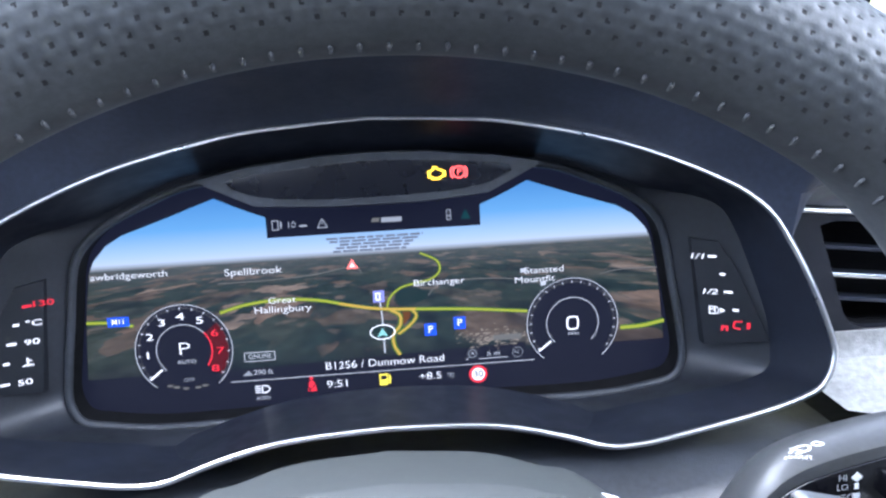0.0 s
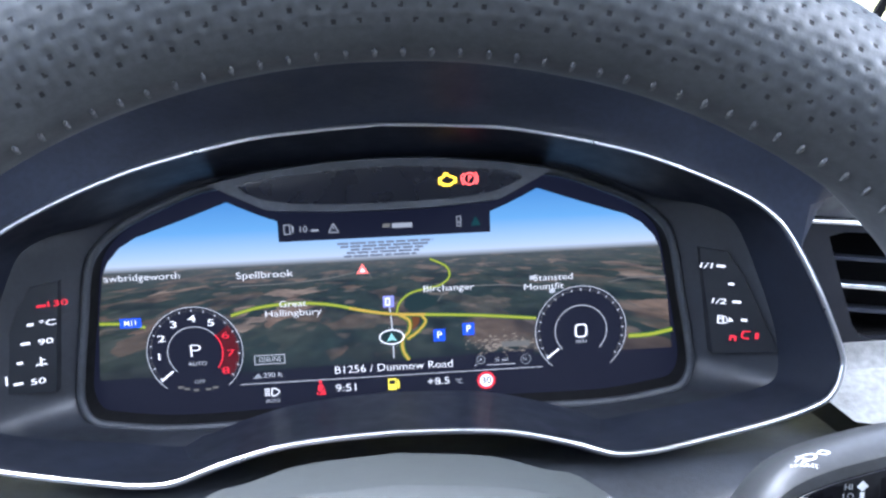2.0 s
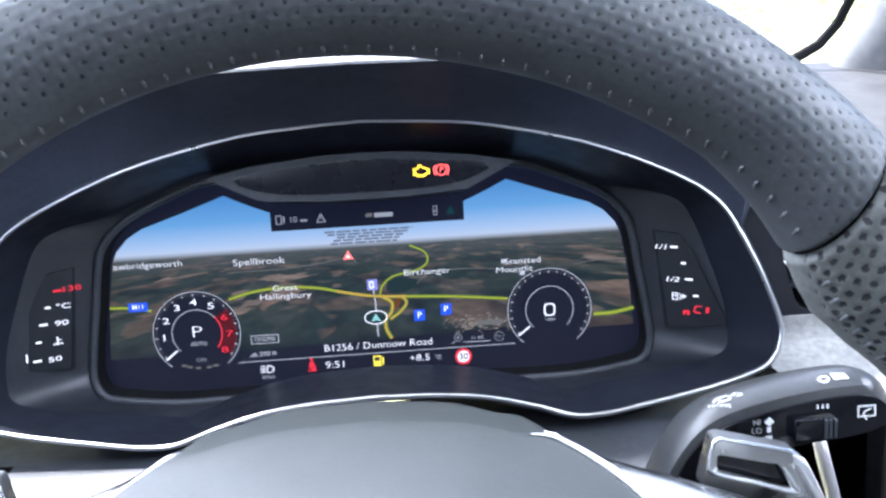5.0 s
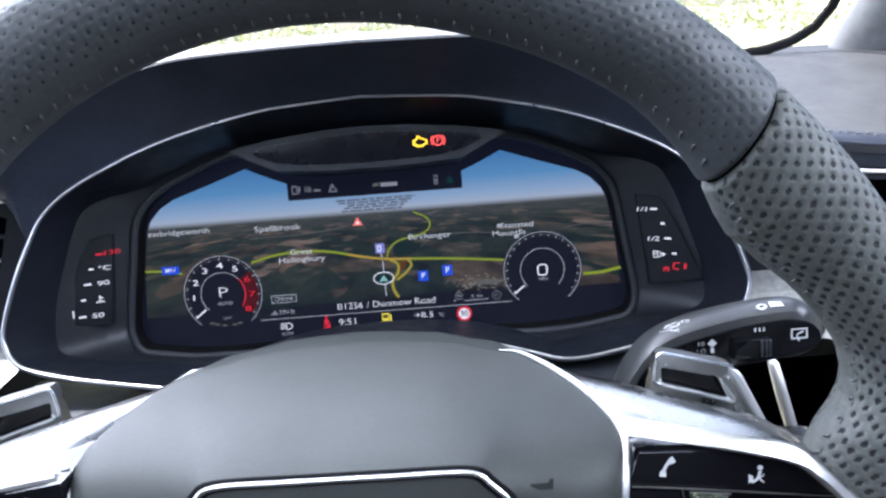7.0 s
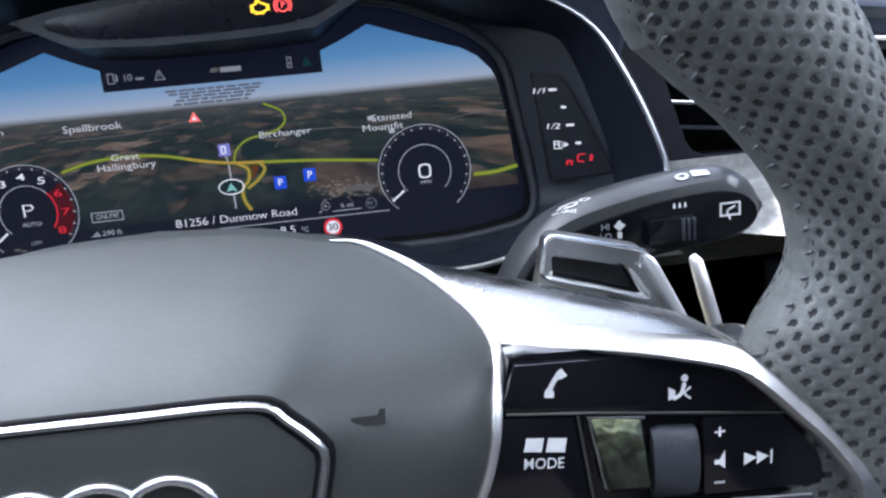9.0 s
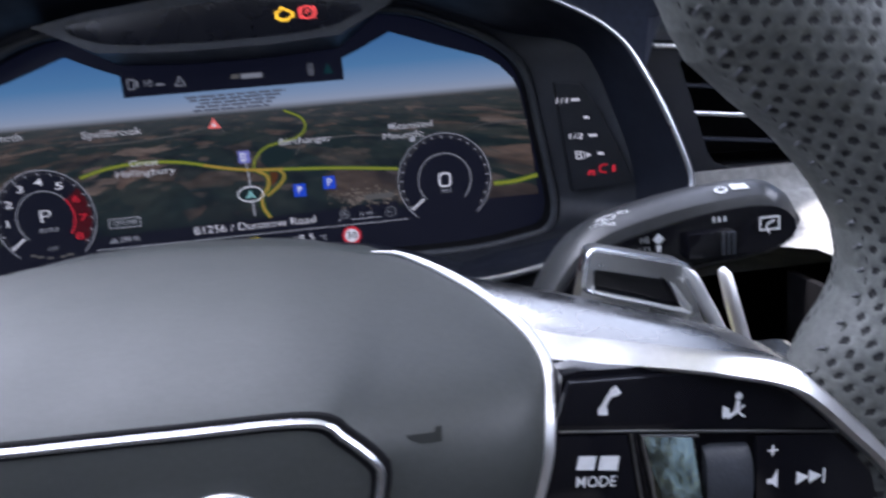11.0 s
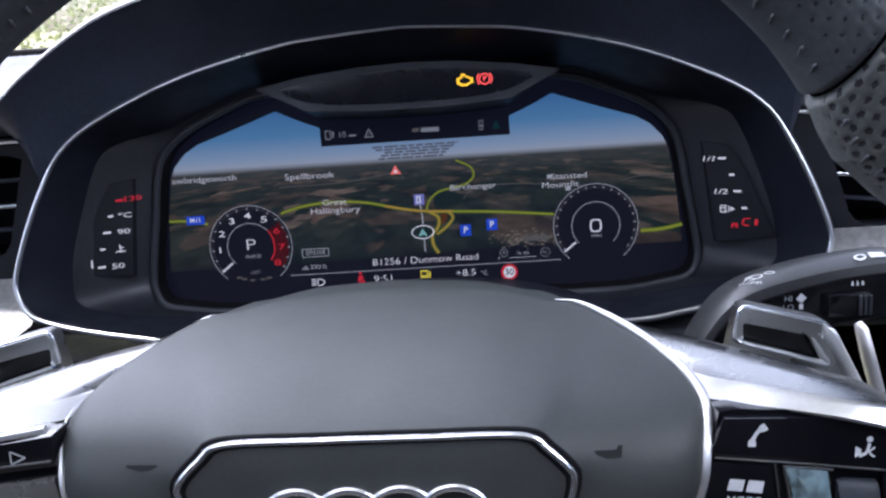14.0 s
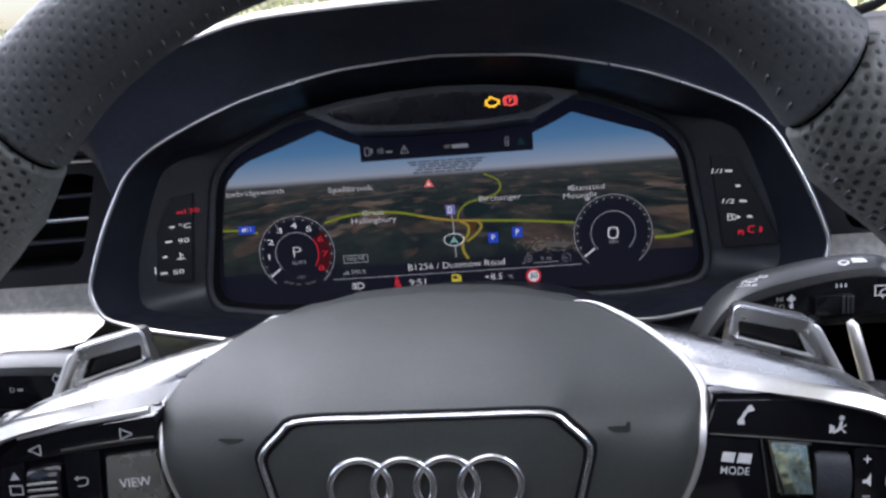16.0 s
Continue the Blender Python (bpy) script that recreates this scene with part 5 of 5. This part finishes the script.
# stitches along the inside of the rim: short threads that end in a small knot
sm = bmesh.new()
tube([(0, -0.0021, 0.0002), (0, -0.0014, 0.00045), (0, 0.001, 0.00025), (0, 0.0021, -0.0002)], [0.0003, 0.00058, 0.00034, 0.0002], 6, bm=sm)
stitch_mesh = bpy.data.meshes.new("stitch")
sm.to_mesh(stitch_mesh)
sm.free()
stitch_mesh.shade_smooth()
stitch_mesh.materials.append(THREAD)
for a in np.arange(-121, 121.1, 0.006 / RC * 180 / math.pi):
    if 49 < abs(a) < 51.5:
        continue
    ph = radians(float(np.interp(a, [-60, -20, 0, 58, 70], [160, 157, 156, 150, 168])))
    mean, half = rim_radii(radians(a))
    along = Vector((0, -RB * math.cos(ph), -float(half) * math.sin(ph))).normalized()
    out = Vector((0, -math.sin(ph) / RB, math.cos(ph) / float(half))).normalized()
    side = along.cross(out)
    lie = Matrix((side, along, out)).transposed().to_4x4() @ pose(0, 0, 0, 0, 0, float(np.clip(a, -40, 40)) * 0.55)
    st = new("stitch", stitch_mesh)
    st.parent = top_rim if abs(a) < 50 else (right_grip if a > 0 else left_grip)
    st.matrix_basis = Matrix.Translation((0, RY + 0.25, 0)) @ pose(0, 0, 0, 0, float(a), 0) @ Matrix.Translation((0, -RB * math.sin(ph), float(mean + half * math.cos(ph)))) @ lie @ Matrix.Translation((0, 0, 0.0 if abs(a) < 50 else -0.0004))

# airbag cover
HUB_HALF = [(0, 0.0392), (0.0317, 0.0382), (0.0499, 0.0361), (0.0616, 0.0347), (0.0775, 0.0282), (0.0875, 0.0192), (0.0856, 0.0079), (0.0821, -0.0097), (0.0737, -0.0301), (0.0638, -0.0621), (0.0421, -0.0781), (0, -0.083)]
FRAME = [(-0.0372, 0.0203), (-0.0126, 0.0206), (0.0126, 0.0206), (0.0372, 0.0203), (0.0436, 0.0163), (0.0492, 0.0105), (0.0498, 0.0072), (0.0481, -0.0008), (0.0389, -0.04), (0.0315, -0.0523), (0, -0.0547), (-0.0315, -0.0523), (-0.0389, -0.04), (-0.0481, -0.0008), (-0.0498, 0.0072), (-0.0492, 0.0105), (-0.0436, 0.0163)]
hub2 = both_sides(curve_through(HUB_HALF, 70))
fr = curve_through(FRAME, 150, True)
HUB_MID = np.array((0.0, -0.014))


def hub_edge(x, z):
    """How far forward the cover's edge stands: its upper part runs back towards the instruments."""
    return -0.2603 - 0.136 * z + 46.6 * max(z, 0.0) ** 2


def on_badge(x, z, proud=0.0):
    """A place on the flat middle of the cover."""
    return (x, -0.272 + 0.012 * z - proud, z)


BADGE_WAY = np.arctan2(fr[:, 0] - HUB_MID[0], fr[:, 1] - HUB_MID[1])
BADGE_FAR = np.hypot(*(fr - HUB_MID).T)
AROUND = np.radians(np.arange(-180, 180, 2.0))
SOFT_FAR = np.array([np.average(BADGE_FAR, weights=np.exp(-(np.angle(np.exp(1j * (BADGE_WAY - a))) / 0.3) ** 2)) for a in AROUND])


def toward_badge(p, grow, soft=False):
    """The point of the badge's outline (or of a softer loop round it) that lies in the same direction as p from the middle."""
    order = np.argsort(BADGE_WAY)
    a = math.atan2(p[0] - HUB_MID[0], p[1] - HUB_MID[1])
    r = np.interp(a, AROUND, SOFT_FAR, period=2 * math.pi) if soft else np.interp(a, BADGE_WAY[order], BADGE_FAR[order], period=2 * math.pi)
    return HUB_MID + grow * r * np.array((math.sin(a), math.cos(a)))


def hub_point(p, f):
    """A place on the cover between its edge (f = 0) and the groove round the badge (f = 1): one soft arch."""
    q, soft = toward_badge(p, 1.035), toward_badge(p, 1.035, True)
    y0, y2 = hub_edge(*p), on_badge(*q)[1]
    top = min(1.0, max(0.0, (y0 - y2 - 0.012) / 0.05))
    a, b = 0.15 + 0.41 * top, 0.92 - 0.19 * top
    c = (1 - a) * np.array(p) + a * soft
    y1 = y0 + (y2 - y0) * b
    w0, w1, w2 = (1 - f) ** 2, 2 * f * (1 - f), f * f
    return (w0 * p[0] + w1 * c[0] + w2 * q[0], w0 * y0 + w1 * y1 + w2 * y2, w0 * p[1] + w1 * c[1] + w2 * q[1])


loops = [[(x * 0.9, hub_edge(x, z) + 0.03, z * 0.9) for x, z in hub2], [(x * 0.985, hub_edge(x, z) + 0.006, z * 0.985 - 0.0005) for x, z in hub2], [(x * 0.998, hub_edge(x, z) + 0.0016, z * 0.998) for x, z in hub2]]
loops += [[hub_point(p, f) for p in hub2] for f in (0.0, 0.04, 0.1, 0.18, 0.27, 0.36, 0.45, 0.54, 0.63, 0.72, 0.81, 0.9, 0.96, 1.0)]
for k, dip in ((1.02, -0.0012), (0.98, -0.0012), (0.965, 0.0002)):
    loops.append([on_badge(*toward_badge(p, k), dip) for p in hub2])
loops += [[on_badge(*(HUB_MID + k * (toward_badge(p, 1.0) - HUB_MID)), 0.0008) for p in hub2] for k in (0.93, 0.6, 0.25)]
airbag = part("airbag_cover", loft(loops, cap_last=True), AIRBAG, wheel, "smooth dark grey airbag cover")
AIRBAG_MARK = surface("embossed_grey", (0.036, 0.039, 0.037), 0.6, spec=0.3)
for k, r in ((1.022, 0.0011), (0.972, 0.0009)):
    part("badge_groove", tube([on_badge(*(HUB_MID + k * (p - HUB_MID)), -0.0003) for p in fr], r, 8, True), CAVITY, airbag)
part("badge_frame", tube([on_badge(x, z, 0.0004) for x, z in fr], 0.00105, 10, True, flat=1.2), CHROME, airbag, "bright chrome badge outline")
for k in range(4):
    cx = (k - 1.5) * 0.0132
    pts = [on_badge(cx + 0.0092 * math.sin(a), -0.0012 + 0.0092 * math.cos(a), 0.002 + 0.0002 * (k % 2)) for a in np.linspace(0, 2 * math.pi, 48, endpoint=False)]
    part("badge_ring", tube(pts, 0.0012, 10, True), CHROME, airbag, "chrome ring")
for s in (-1, 1):
    x, z = s * 0.059, 0.0133
    near = [hub_point(p, f) for p in hub2 for f in np.linspace(0.1, 0.95, 18)]
    y = min(near, key=lambda q: math.hypot(q[0] - x, q[2] - z))[1] - 0.0008
    if s < 0:
        bm = flat_shape([(x - 0.0045, z + 0.0004), (x - 0.001, z - 0.0009), (x + 0.0042, z - 0.0002), (x + 0.0032, z + 0.0008), (x - 0.0042, z + 0.0011)], y)
    else:
        bm = flat_shape([(x - 0.0036, z - 0.0012), (x + 0.0032, z - 0.0011), (x + 0.0034, z + 0.0022), (x + 0.0022, z + 0.0022), (x + 0.0018, z + 0.001), (x - 0.0036, z + 0.0009)], y)
    part("airbag_mark", bm, AIRBAG_MARK, airbag, "small dark embossed horn mark", False)
    way = [p for p in curve_through(HUB_HALF, 120) if p[0] > (0.05 if s > 0 else 0.08) or p[1] < 0]
    if s < 0:
        way = [p for p in way if p[1] < 0.021]
    u = np.linspace(0, 1, len(way))
    r = np.interp(u, [0, 0.03, 0.1, 0.3, 0.4, 0.9, 1], [0.0002, 0.0006, 0.0012, 0.0016, 0.0018, 0.0017, 0.0005]) * (1.0 if s > 0 else 0.8)
    part("airbag_trim", tube([(s * (x + 0.0008), hub_edge(x, z) + 0.0006, z + 0.0004) for x, z in way], r, 10), TRIM_SATIN, wheel, "bright metal edge of the airbag")

# spokes, a mirrored pair: a flat upper side, a ridge, and a narrow face that borders the buttons
SPOKE_TOP = [(0.05, -0.19, 0.0295), (0.0606, -0.197, 0.0335), (0.0733, -0.2083, 0.0297), (0.0941, -0.2213, 0.0271), (0.121, -0.2291, 0.0204), (0.1393, -0.2285, 0.0146), (0.147, -0.2269, 0.0099), (0.1615, -0.2216, 0.0055), (0.1709, -0.2166, -0.0141), (0.176, -0.215, -0.045)]
SPOKE_RIDGE = [(0.068, -0.219, 0.021), (0.081, -0.232, 0.0222), (0.0932, -0.2446, 0.0222), (0.1188, -0.2568, 0.0207), (0.138, -0.2592, 0.0171), (0.1472, -0.26, 0.0101), (0.1625, -0.2603, -0.0059), (0.1768, -0.2606, -0.026), (0.182, -0.26, -0.055)]
SPOKE_FOOT = [(0.067, -0.226, 0.0175), (0.08, -0.238, 0.0183), (0.0919, -0.249, 0.0184), (0.1179, -0.2605, 0.0176), (0.1375, -0.2622, 0.013), (0.1445, -0.263, 0.0087), (0.1535, -0.263, 0.0), (0.1625, -0.263, -0.0094), (0.17, -0.263, -0.0224), (0.174, -0.262, -0.05)]


def spoke(s):
    turn_ = np.array((s, 1, 1))
    top, ridge, foot = (curve_through(c, 50) for c in (SPOKE_TOP, SPOKE_RIDGE, SPOKE_FOOT))
    back = top + (-0.002, 0.012, -0.006)
    across = [top * (1 - f) + ridge * f + np.array((0, 0, 0.0052 * f * (1 - f))) for f in (0.0, 0.06, 0.18, 0.34, 0.5, 0.66, 0.8, 0.9, 0.96)]
    crest = ridge + (0, -0.0003, -0.0004)
    face = [crest * (1 - f) + foot * f for f in (0.0, 0.2, 0.8, 1.0)]
    inn, deep_ = foot + (-0.0008, 0.0012, -0.001), foot + (-0.0012, 0.008, -0.0016)
    # one metal in three tones, with dark reflections and gleam put into the colours
    part("spoke_back", loft([p * turn_ for p in (back, top + (0, 0.001, -0.001), across[0])], closed=False), DARK_METAL, wheel, "spoke side in a darkened copy of the metal")
    body_ = part("spoke", loft([p * turn_ for p in across], closed=False), SPOKE_METAL, wheel, "satin aluminium spoke, dark reflection put into its grey")
    part("spoke_edge", loft([p * turn_ for p in [across[-1]] + face + [inn, deep_]], closed=False), SATIN, body_, "bright polished edge beside the buttons")
    outl = [(0.0888, 0.01), (0.0898, 0.0178), (0.0935, 0.0186), (0.1179, 0.0176), (0.1375, 0.0131), (0.1445, 0.0088), (0.1535, 0.0001), (0.1625, -0.0093), (0.1695, -0.0222), (0.173, -0.05), (0.069, -0.05), (0.079, -0.0135), (0.084, 0.006)]
    return part("button_panel", plate([(s * x, z) for x, z in outl], -0.2565, -0.24), GLOSS, wheel, "piano black button panel")


BY = -0.2585


def shrink(bm, x, z, k, dx=0.0):
    for v in bm.verts:
        v.co.x, v.co.z = x + (v.co.x - x) * k + dx, z + (v.co.z - z) * k


FY = BY - 0.0003


def button(name, pts, panel, label="", mat_=None, proud=0.0, bevel=0.0006):
    return part(name, plate(pts, BY - proud, -0.25, bevel), mat_ or GLOSS, panel, label)


panel = spoke(1)
button("phone_button", [(0.0885, 0.01), (0.0908, 0.017), (0.1175, 0.0162), (0.1365, 0.0116), (0.143, 0.0076), (0.1512, -0.0005), (0.0855, 0.0066)], panel, "black call and voice button")
button("mode_button", [(0.085, 0.0055), (0.1035, 0.0037), (0.1075, -0.022), (0.077, -0.022)], panel, "black drive mode button")
KEY = [(0.1065, 0.0032), (0.1193, 0.0016), (0.12, -0.0145), (0.11, -0.0142)]
bm = loft([[(x, -0.25, z) for x, z in KEY], [(x, BY + 0.003 + 0.32 * (z - 0.0032), z) for x, z in KEY], [(0.1148 + (x - 0.1148) * 0.86, BY + 0.0022 + 0.32 * (z - 0.0032), -0.006 + (z + 0.006) * 0.88) for x, z in KEY]], cap_last=True)
# the green tint and mottle put reflected trees into the key's colour
key = part("crystal_key", bm, surface("key_with_dappled_reflection", (0.3, 0.31, 0.24), 0.1, metal=1.0, mottle=0.5, mottle_size=0.004, rough_var=0.03, grain_size=0.004, bump=0.03), panel, "bevelled mirror key with a dappled reflection in its colour", False)
part("key_edge", tube([(0.11, BY - 0.0006, -0.0142), (0.1065, BY - 0.0002, 0.0032), (0.1193, BY - 0.0002, 0.0016)], 0.0005, 6), CHROME, key)
# thin metal bars laid in as the highlight along the gaps between buttons
part("button_gap_gleam", tube([(0.0885, FY + 0.0002, 0.006), (0.1065, FY + 0.0002, 0.0042), (0.152, FY + 0.0002, -0.0012)], 0.0003, 6), DARK_METAL, panel)
part("button_gap_gleam", tube([(0.1042, FY + 0.0002, 0.0038), (0.108, FY + 0.0002, -0.022)], 0.0003, 6), DARK_METAL, panel)
part("volume_roller", tube([(0.1212, -0.2565, -0.0105), (0.1222, -0.2565, -0.0105), (0.1308, -0.2565, -0.0112), (0.1318, -0.2565, -0.0112)], [0.0082, 0.0088, 0.0088, 0.0082], 40, flat=0.42), GREY_PLASTIC, panel, "dark grey ridged volume roller")
button("track_button", [(0.1328, 0.0), (0.1512, -0.0016), (0.1605, -0.0115), (0.1635, -0.0205), (0.1332, -0.0195)], panel, "black volume and track button")
part("panel_edge", tube([(0.1325, FY - 0.0002, -0.021), (0.159, FY - 0.0002, -0.0225)], 0.0005, 6), CHROME, panel)
bm = ribbon([(0.0945, 0.0082), (0.0948, 0.0105), (0.0965, 0.0135), (0.099, 0.0152)], np.interp(np.linspace(0, 1, 40), [0, 0.2, 0.3, 0.7, 0.8, 1], [0.0026, 0.0026, 0.0014, 0.0014, 0.0026, 0.0026]), FY)
shrink(bm, 0.0968, 0.0118, 0.8, 0.003)
part("phone_mark", bm, PRINT, panel, smooth=False)
bm = disc(0.1262, 0.0106, 0.0011, FY, 16)
ribbon([(0.1262, 0.0092), (0.1252, 0.006), (0.1228, 0.0046)], 0.0012, FY, 12, bm)
flat_shape([(0.1215, 0.0042), (0.1235, 0.0052), (0.1235, 0.0072), (0.1215, 0.0082)], FY, bm)
ribbon([(0.128, 0.0042), (0.1262, 0.006), (0.128, 0.0078)], 0.0006, FY, 10, bm)
shrink(bm, 0.1252, 0.0076, 0.78, 0.0025)
part("voice_mark", bm, PRINT, panel, smooth=False)
bm = flat_shape([(0.0918, -0.0032), (0.0925, 0.0), (0.0965, -0.0004), (0.0958, -0.0037)], FY)
flat_shape([(0.0967, -0.0038), (0.0974, -0.0005), (0.1016, -0.001), (0.101, -0.0044)], FY, bm)
part("mode_logo", bm, PRINT, panel, "plain white slanted bars", False)
lettering("mode_word", "MODE", 0.0962, -0.0066, FY, 0.0027, PRINT, panel, 0.004, 0.88, turn=5)
lettering("volume_up", "+", 0.1367, -0.0042, FY, 0.0038, PRINT, panel, 0.004)
bm = flat_shape([(0.1355, -0.0108), (0.1367, -0.0108), (0.138, -0.0085), (0.138, -0.0132), (0.1367, -0.012), (0.1355, -0.012)], FY)
part("mute_mark", bm, PRINT, panel, smooth=False)
part("volume_down", flat_shape([(0.1355, -0.0168), (0.138, -0.0169), (0.138, -0.0162), (0.1355, -0.0161)], FY), PRINT_GREY, panel, smooth=False)
for x in (0.1425, 0.1455):
    part("track_chevron", flat_shape([(x, -0.0098), (x + 0.003, -0.0114), (x, -0.013)], FY), PRINT, panel, smooth=False)
part("track_stop", flat_shape([(0.1488, -0.0133), (0.1493, -0.0133), (0.1493, -0.0097), (0.1488, -0.0097)], FY), PRINT, panel, smooth=False)

panel = spoke(-1)
button("track_button", [(-0.1425, 0.0048), (-0.1335, 0.0108), (-0.113, 0.0148), (-0.0875, 0.0185), (-0.0875, 0.0095), (-0.119, 0.006), (-0.144, 0.0015)], panel, "black track button")
button("view_button", [(-0.1055, 0.004), (-0.0885, 0.006), (-0.0835, -0.022), (-0.1075, -0.022)], panel, "dull grey reflecting view button", surface("dull_mirror_key", (0.3, 0.3, 0.27), 0.3, metal=0.7, mottle=0.1))
button("back_button", [(-0.1195, 0.0056), (-0.1075, 0.0072), (-0.109, -0.022), (-0.1205, -0.022)], panel, "black back button")
button("ok_button", [(-0.1455, 0.0012), (-0.1335, 0.0034), (-0.1335, -0.022), (-0.16, -0.022)], panel, "black confirm button")
part("menu_roller", tube([(-0.1328, -0.2565, -0.0072), (-0.1318, -0.2565, -0.0072), (-0.1222, -0.2565, -0.0065), (-0.1212, -0.2565, -0.0065)], [0.0082, 0.0088, 0.0088, 0.0082], 40, flat=0.42), GLOSS, panel, "black ridged menu roller")
for k in range(3):
    z = -0.0035 - 0.0022 * k
    part("roller_ridge", tube([(-0.132, -0.2603, z), (-0.122, -0.2603, z + 0.0007)], 0.00045, 6), SATIN, panel)
part("panel_edge", tube([(-0.1335, FY - 0.0002, 0.0125), (-0.113, FY - 0.0002, 0.0168), (-0.0885, FY - 0.0002, 0.0205)], [0.0008, 0.0011, 0.0013], 6), TRIM_SATIN, panel)
part("panel_edge", tube([(-0.1195, FY - 0.0002, 0.0076), (-0.1, FY - 0.0002, 0.0102), (-0.0885, FY - 0.0002, 0.0112)], 0.0004, 6), DARK_METAL, panel)
for x, z, d in ((-0.0975, 0.0125, 1), (-0.1285, 0.0078, -1)):
    bm = ribbon([(x - d * 0.0018, z + 0.0018), (x + d * 0.0022, z)], 0.0005, FY, 3)
    ribbon([(x + d * 0.0022, z), (x - d * 0.0018, z - 0.0018)], 0.0005, FY, 3, bm)
    ribbon([(x - d * 0.0018, z - 0.0018), (x - d * 0.0018, z + 0.0018)], 0.0005, FY, 3, bm)
    part("track_arrow", bm, PRINT_GREY, panel, smooth=False)
lettering("view_word", "VIEW", -0.0965, -0.0045, FY, 0.0034, PRINT, panel, 0.0, 0.95, turn=-4)
bm = ribbon([(-0.1165, 0.0002), (-0.112, 0.0006), (-0.1112, -0.002), (-0.113, -0.0038), (-0.117, -0.0042)], 0.0007, FY, 20)
flat_shape([(-0.1185, 0.0), (-0.1162, 0.0018), (-0.1162, -0.0014)], FY, bm)
for v in bm.verts:
    v.co.x, v.co.z = -0.1142 + (v.co.x + 0.1142) * 0.62, -0.0035 + (v.co.z + 0.0015) * 0.62
part("back_mark", bm, PRINT_GREY, panel, smooth=False)
bm = outline_rect(-0.1392, -0.0078, -0.1345, -0.0042, 0.0005, FY)
flat_shape([(-0.1385, -0.0025), (-0.1352, -0.0022), (-0.1368, 0.0004)], FY, bm)
part("ok_mark", bm, PRINT_GREY, panel, smooth=False)


# gear paddles behind the spokes
def rounded(corners, r, n=6):
    """A closed outline of (x, z) points with rounded corners."""
    pts = [np.array(c) for c in corners]
    out = []
    for a, c, b in zip(pts[-1:] + pts[:-1], pts, pts[1:] + pts[:1]):
        p, q = c + (a - c) * r / np.linalg.norm(a - c), c + (b - c) * r / np.linalg.norm(b - c)
        out += [tuple((1 - u) ** 2 * p + 2 * u * (1 - u) * c + u * u * q) for u in np.linspace(0, 1, n)]
    return out


def paddle(s, mark):
    outl = rounded([(0.1072, 0.015), (0.111, 0.0334), (0.1388, 0.0263), (0.151, 0.0028), (0.1428, 0.0028), (0.135, 0.008), (0.116, 0.0128)], 0.0034)
    hole = rounded([(0.1121, 0.0204), (0.112, 0.0269), (0.1334, 0.0217), (0.1386, 0.0122)], 0.0013)

    def lean(x):
        return 0.036 * (abs(x) - 0.125)

    pad = part("paddle", holed([(s * x, z) for x, z in outl], [[(s * x, z) for x, z in hole]], -0.2065, -0.2, bulge=lambda x, z: lean(x)), PADDLE_METAL, wheel, "satin aluminium gear paddle")
    part("paddle_inlay", plate([(s * (0.125 + (x - 0.125) * 1.03), 0.0195 + (z - 0.0195) * 1.05) for x, z in hole], -0.2028, -0.201, 0.0), GLOSS, pad, "black glossy inlay")
    low = curve_through([(0.1119, 0.0225), (0.1124, 0.0203), (0.1255, 0.0162), (0.1386, 0.0121), (0.1372, 0.0155), (0.1342, 0.0208)], 50)
    part("paddle_lip", tube([(s * x, -0.2068 + lean(x), z) for x, z in low], np.interp(np.linspace(0, 1, 50), [0, 0.1, 0.6, 0.7, 0.9, 1], [0.0004, 0.0008, 0.0009, 0.0012, 0.001, 0.0004]), 8), TRIM_SATIN, pad)
    rim_ = [p for p in rounded([(0.1086, 0.0215), (0.111, 0.0332), (0.1387, 0.0261), (0.1442, 0.0155)], 0.003) if p[0] > 0.1088 or p[1] > 0.022]
    i = max(range(len(rim_)), key=lambda k: math.dist(rim_[k], rim_[k - 1]))
    part("paddle_lip", tube([(s * x, -0.2069 + lean(x), z - 0.0004) for x, z in rim_[i:] + rim_[:i]], 0.0007, 8), CHROME, pad)
    leg = curve_through([(0.1378, 0.0248), (0.1402, 0.0215), (0.1445, 0.013), (0.1492, 0.0035)], 16)
    part("paddle_edge", tube([(s * x, -0.2068 + lean(x), z) for x, z in leg], np.interp(np.linspace(0, 1, 16), [0, 0.15, 1], [0.0008, 0.002, 0.0024]), 12), TRIM_SATIN, pad, "bright polished outer edge")
    lettering("paddle_sign", mark, s * 0.1362, 0.0226, -0.2092, 0.0044, TRIM_SATIN, pad, 0.012)


paddle(1, "+")
paddle(-1, "-")
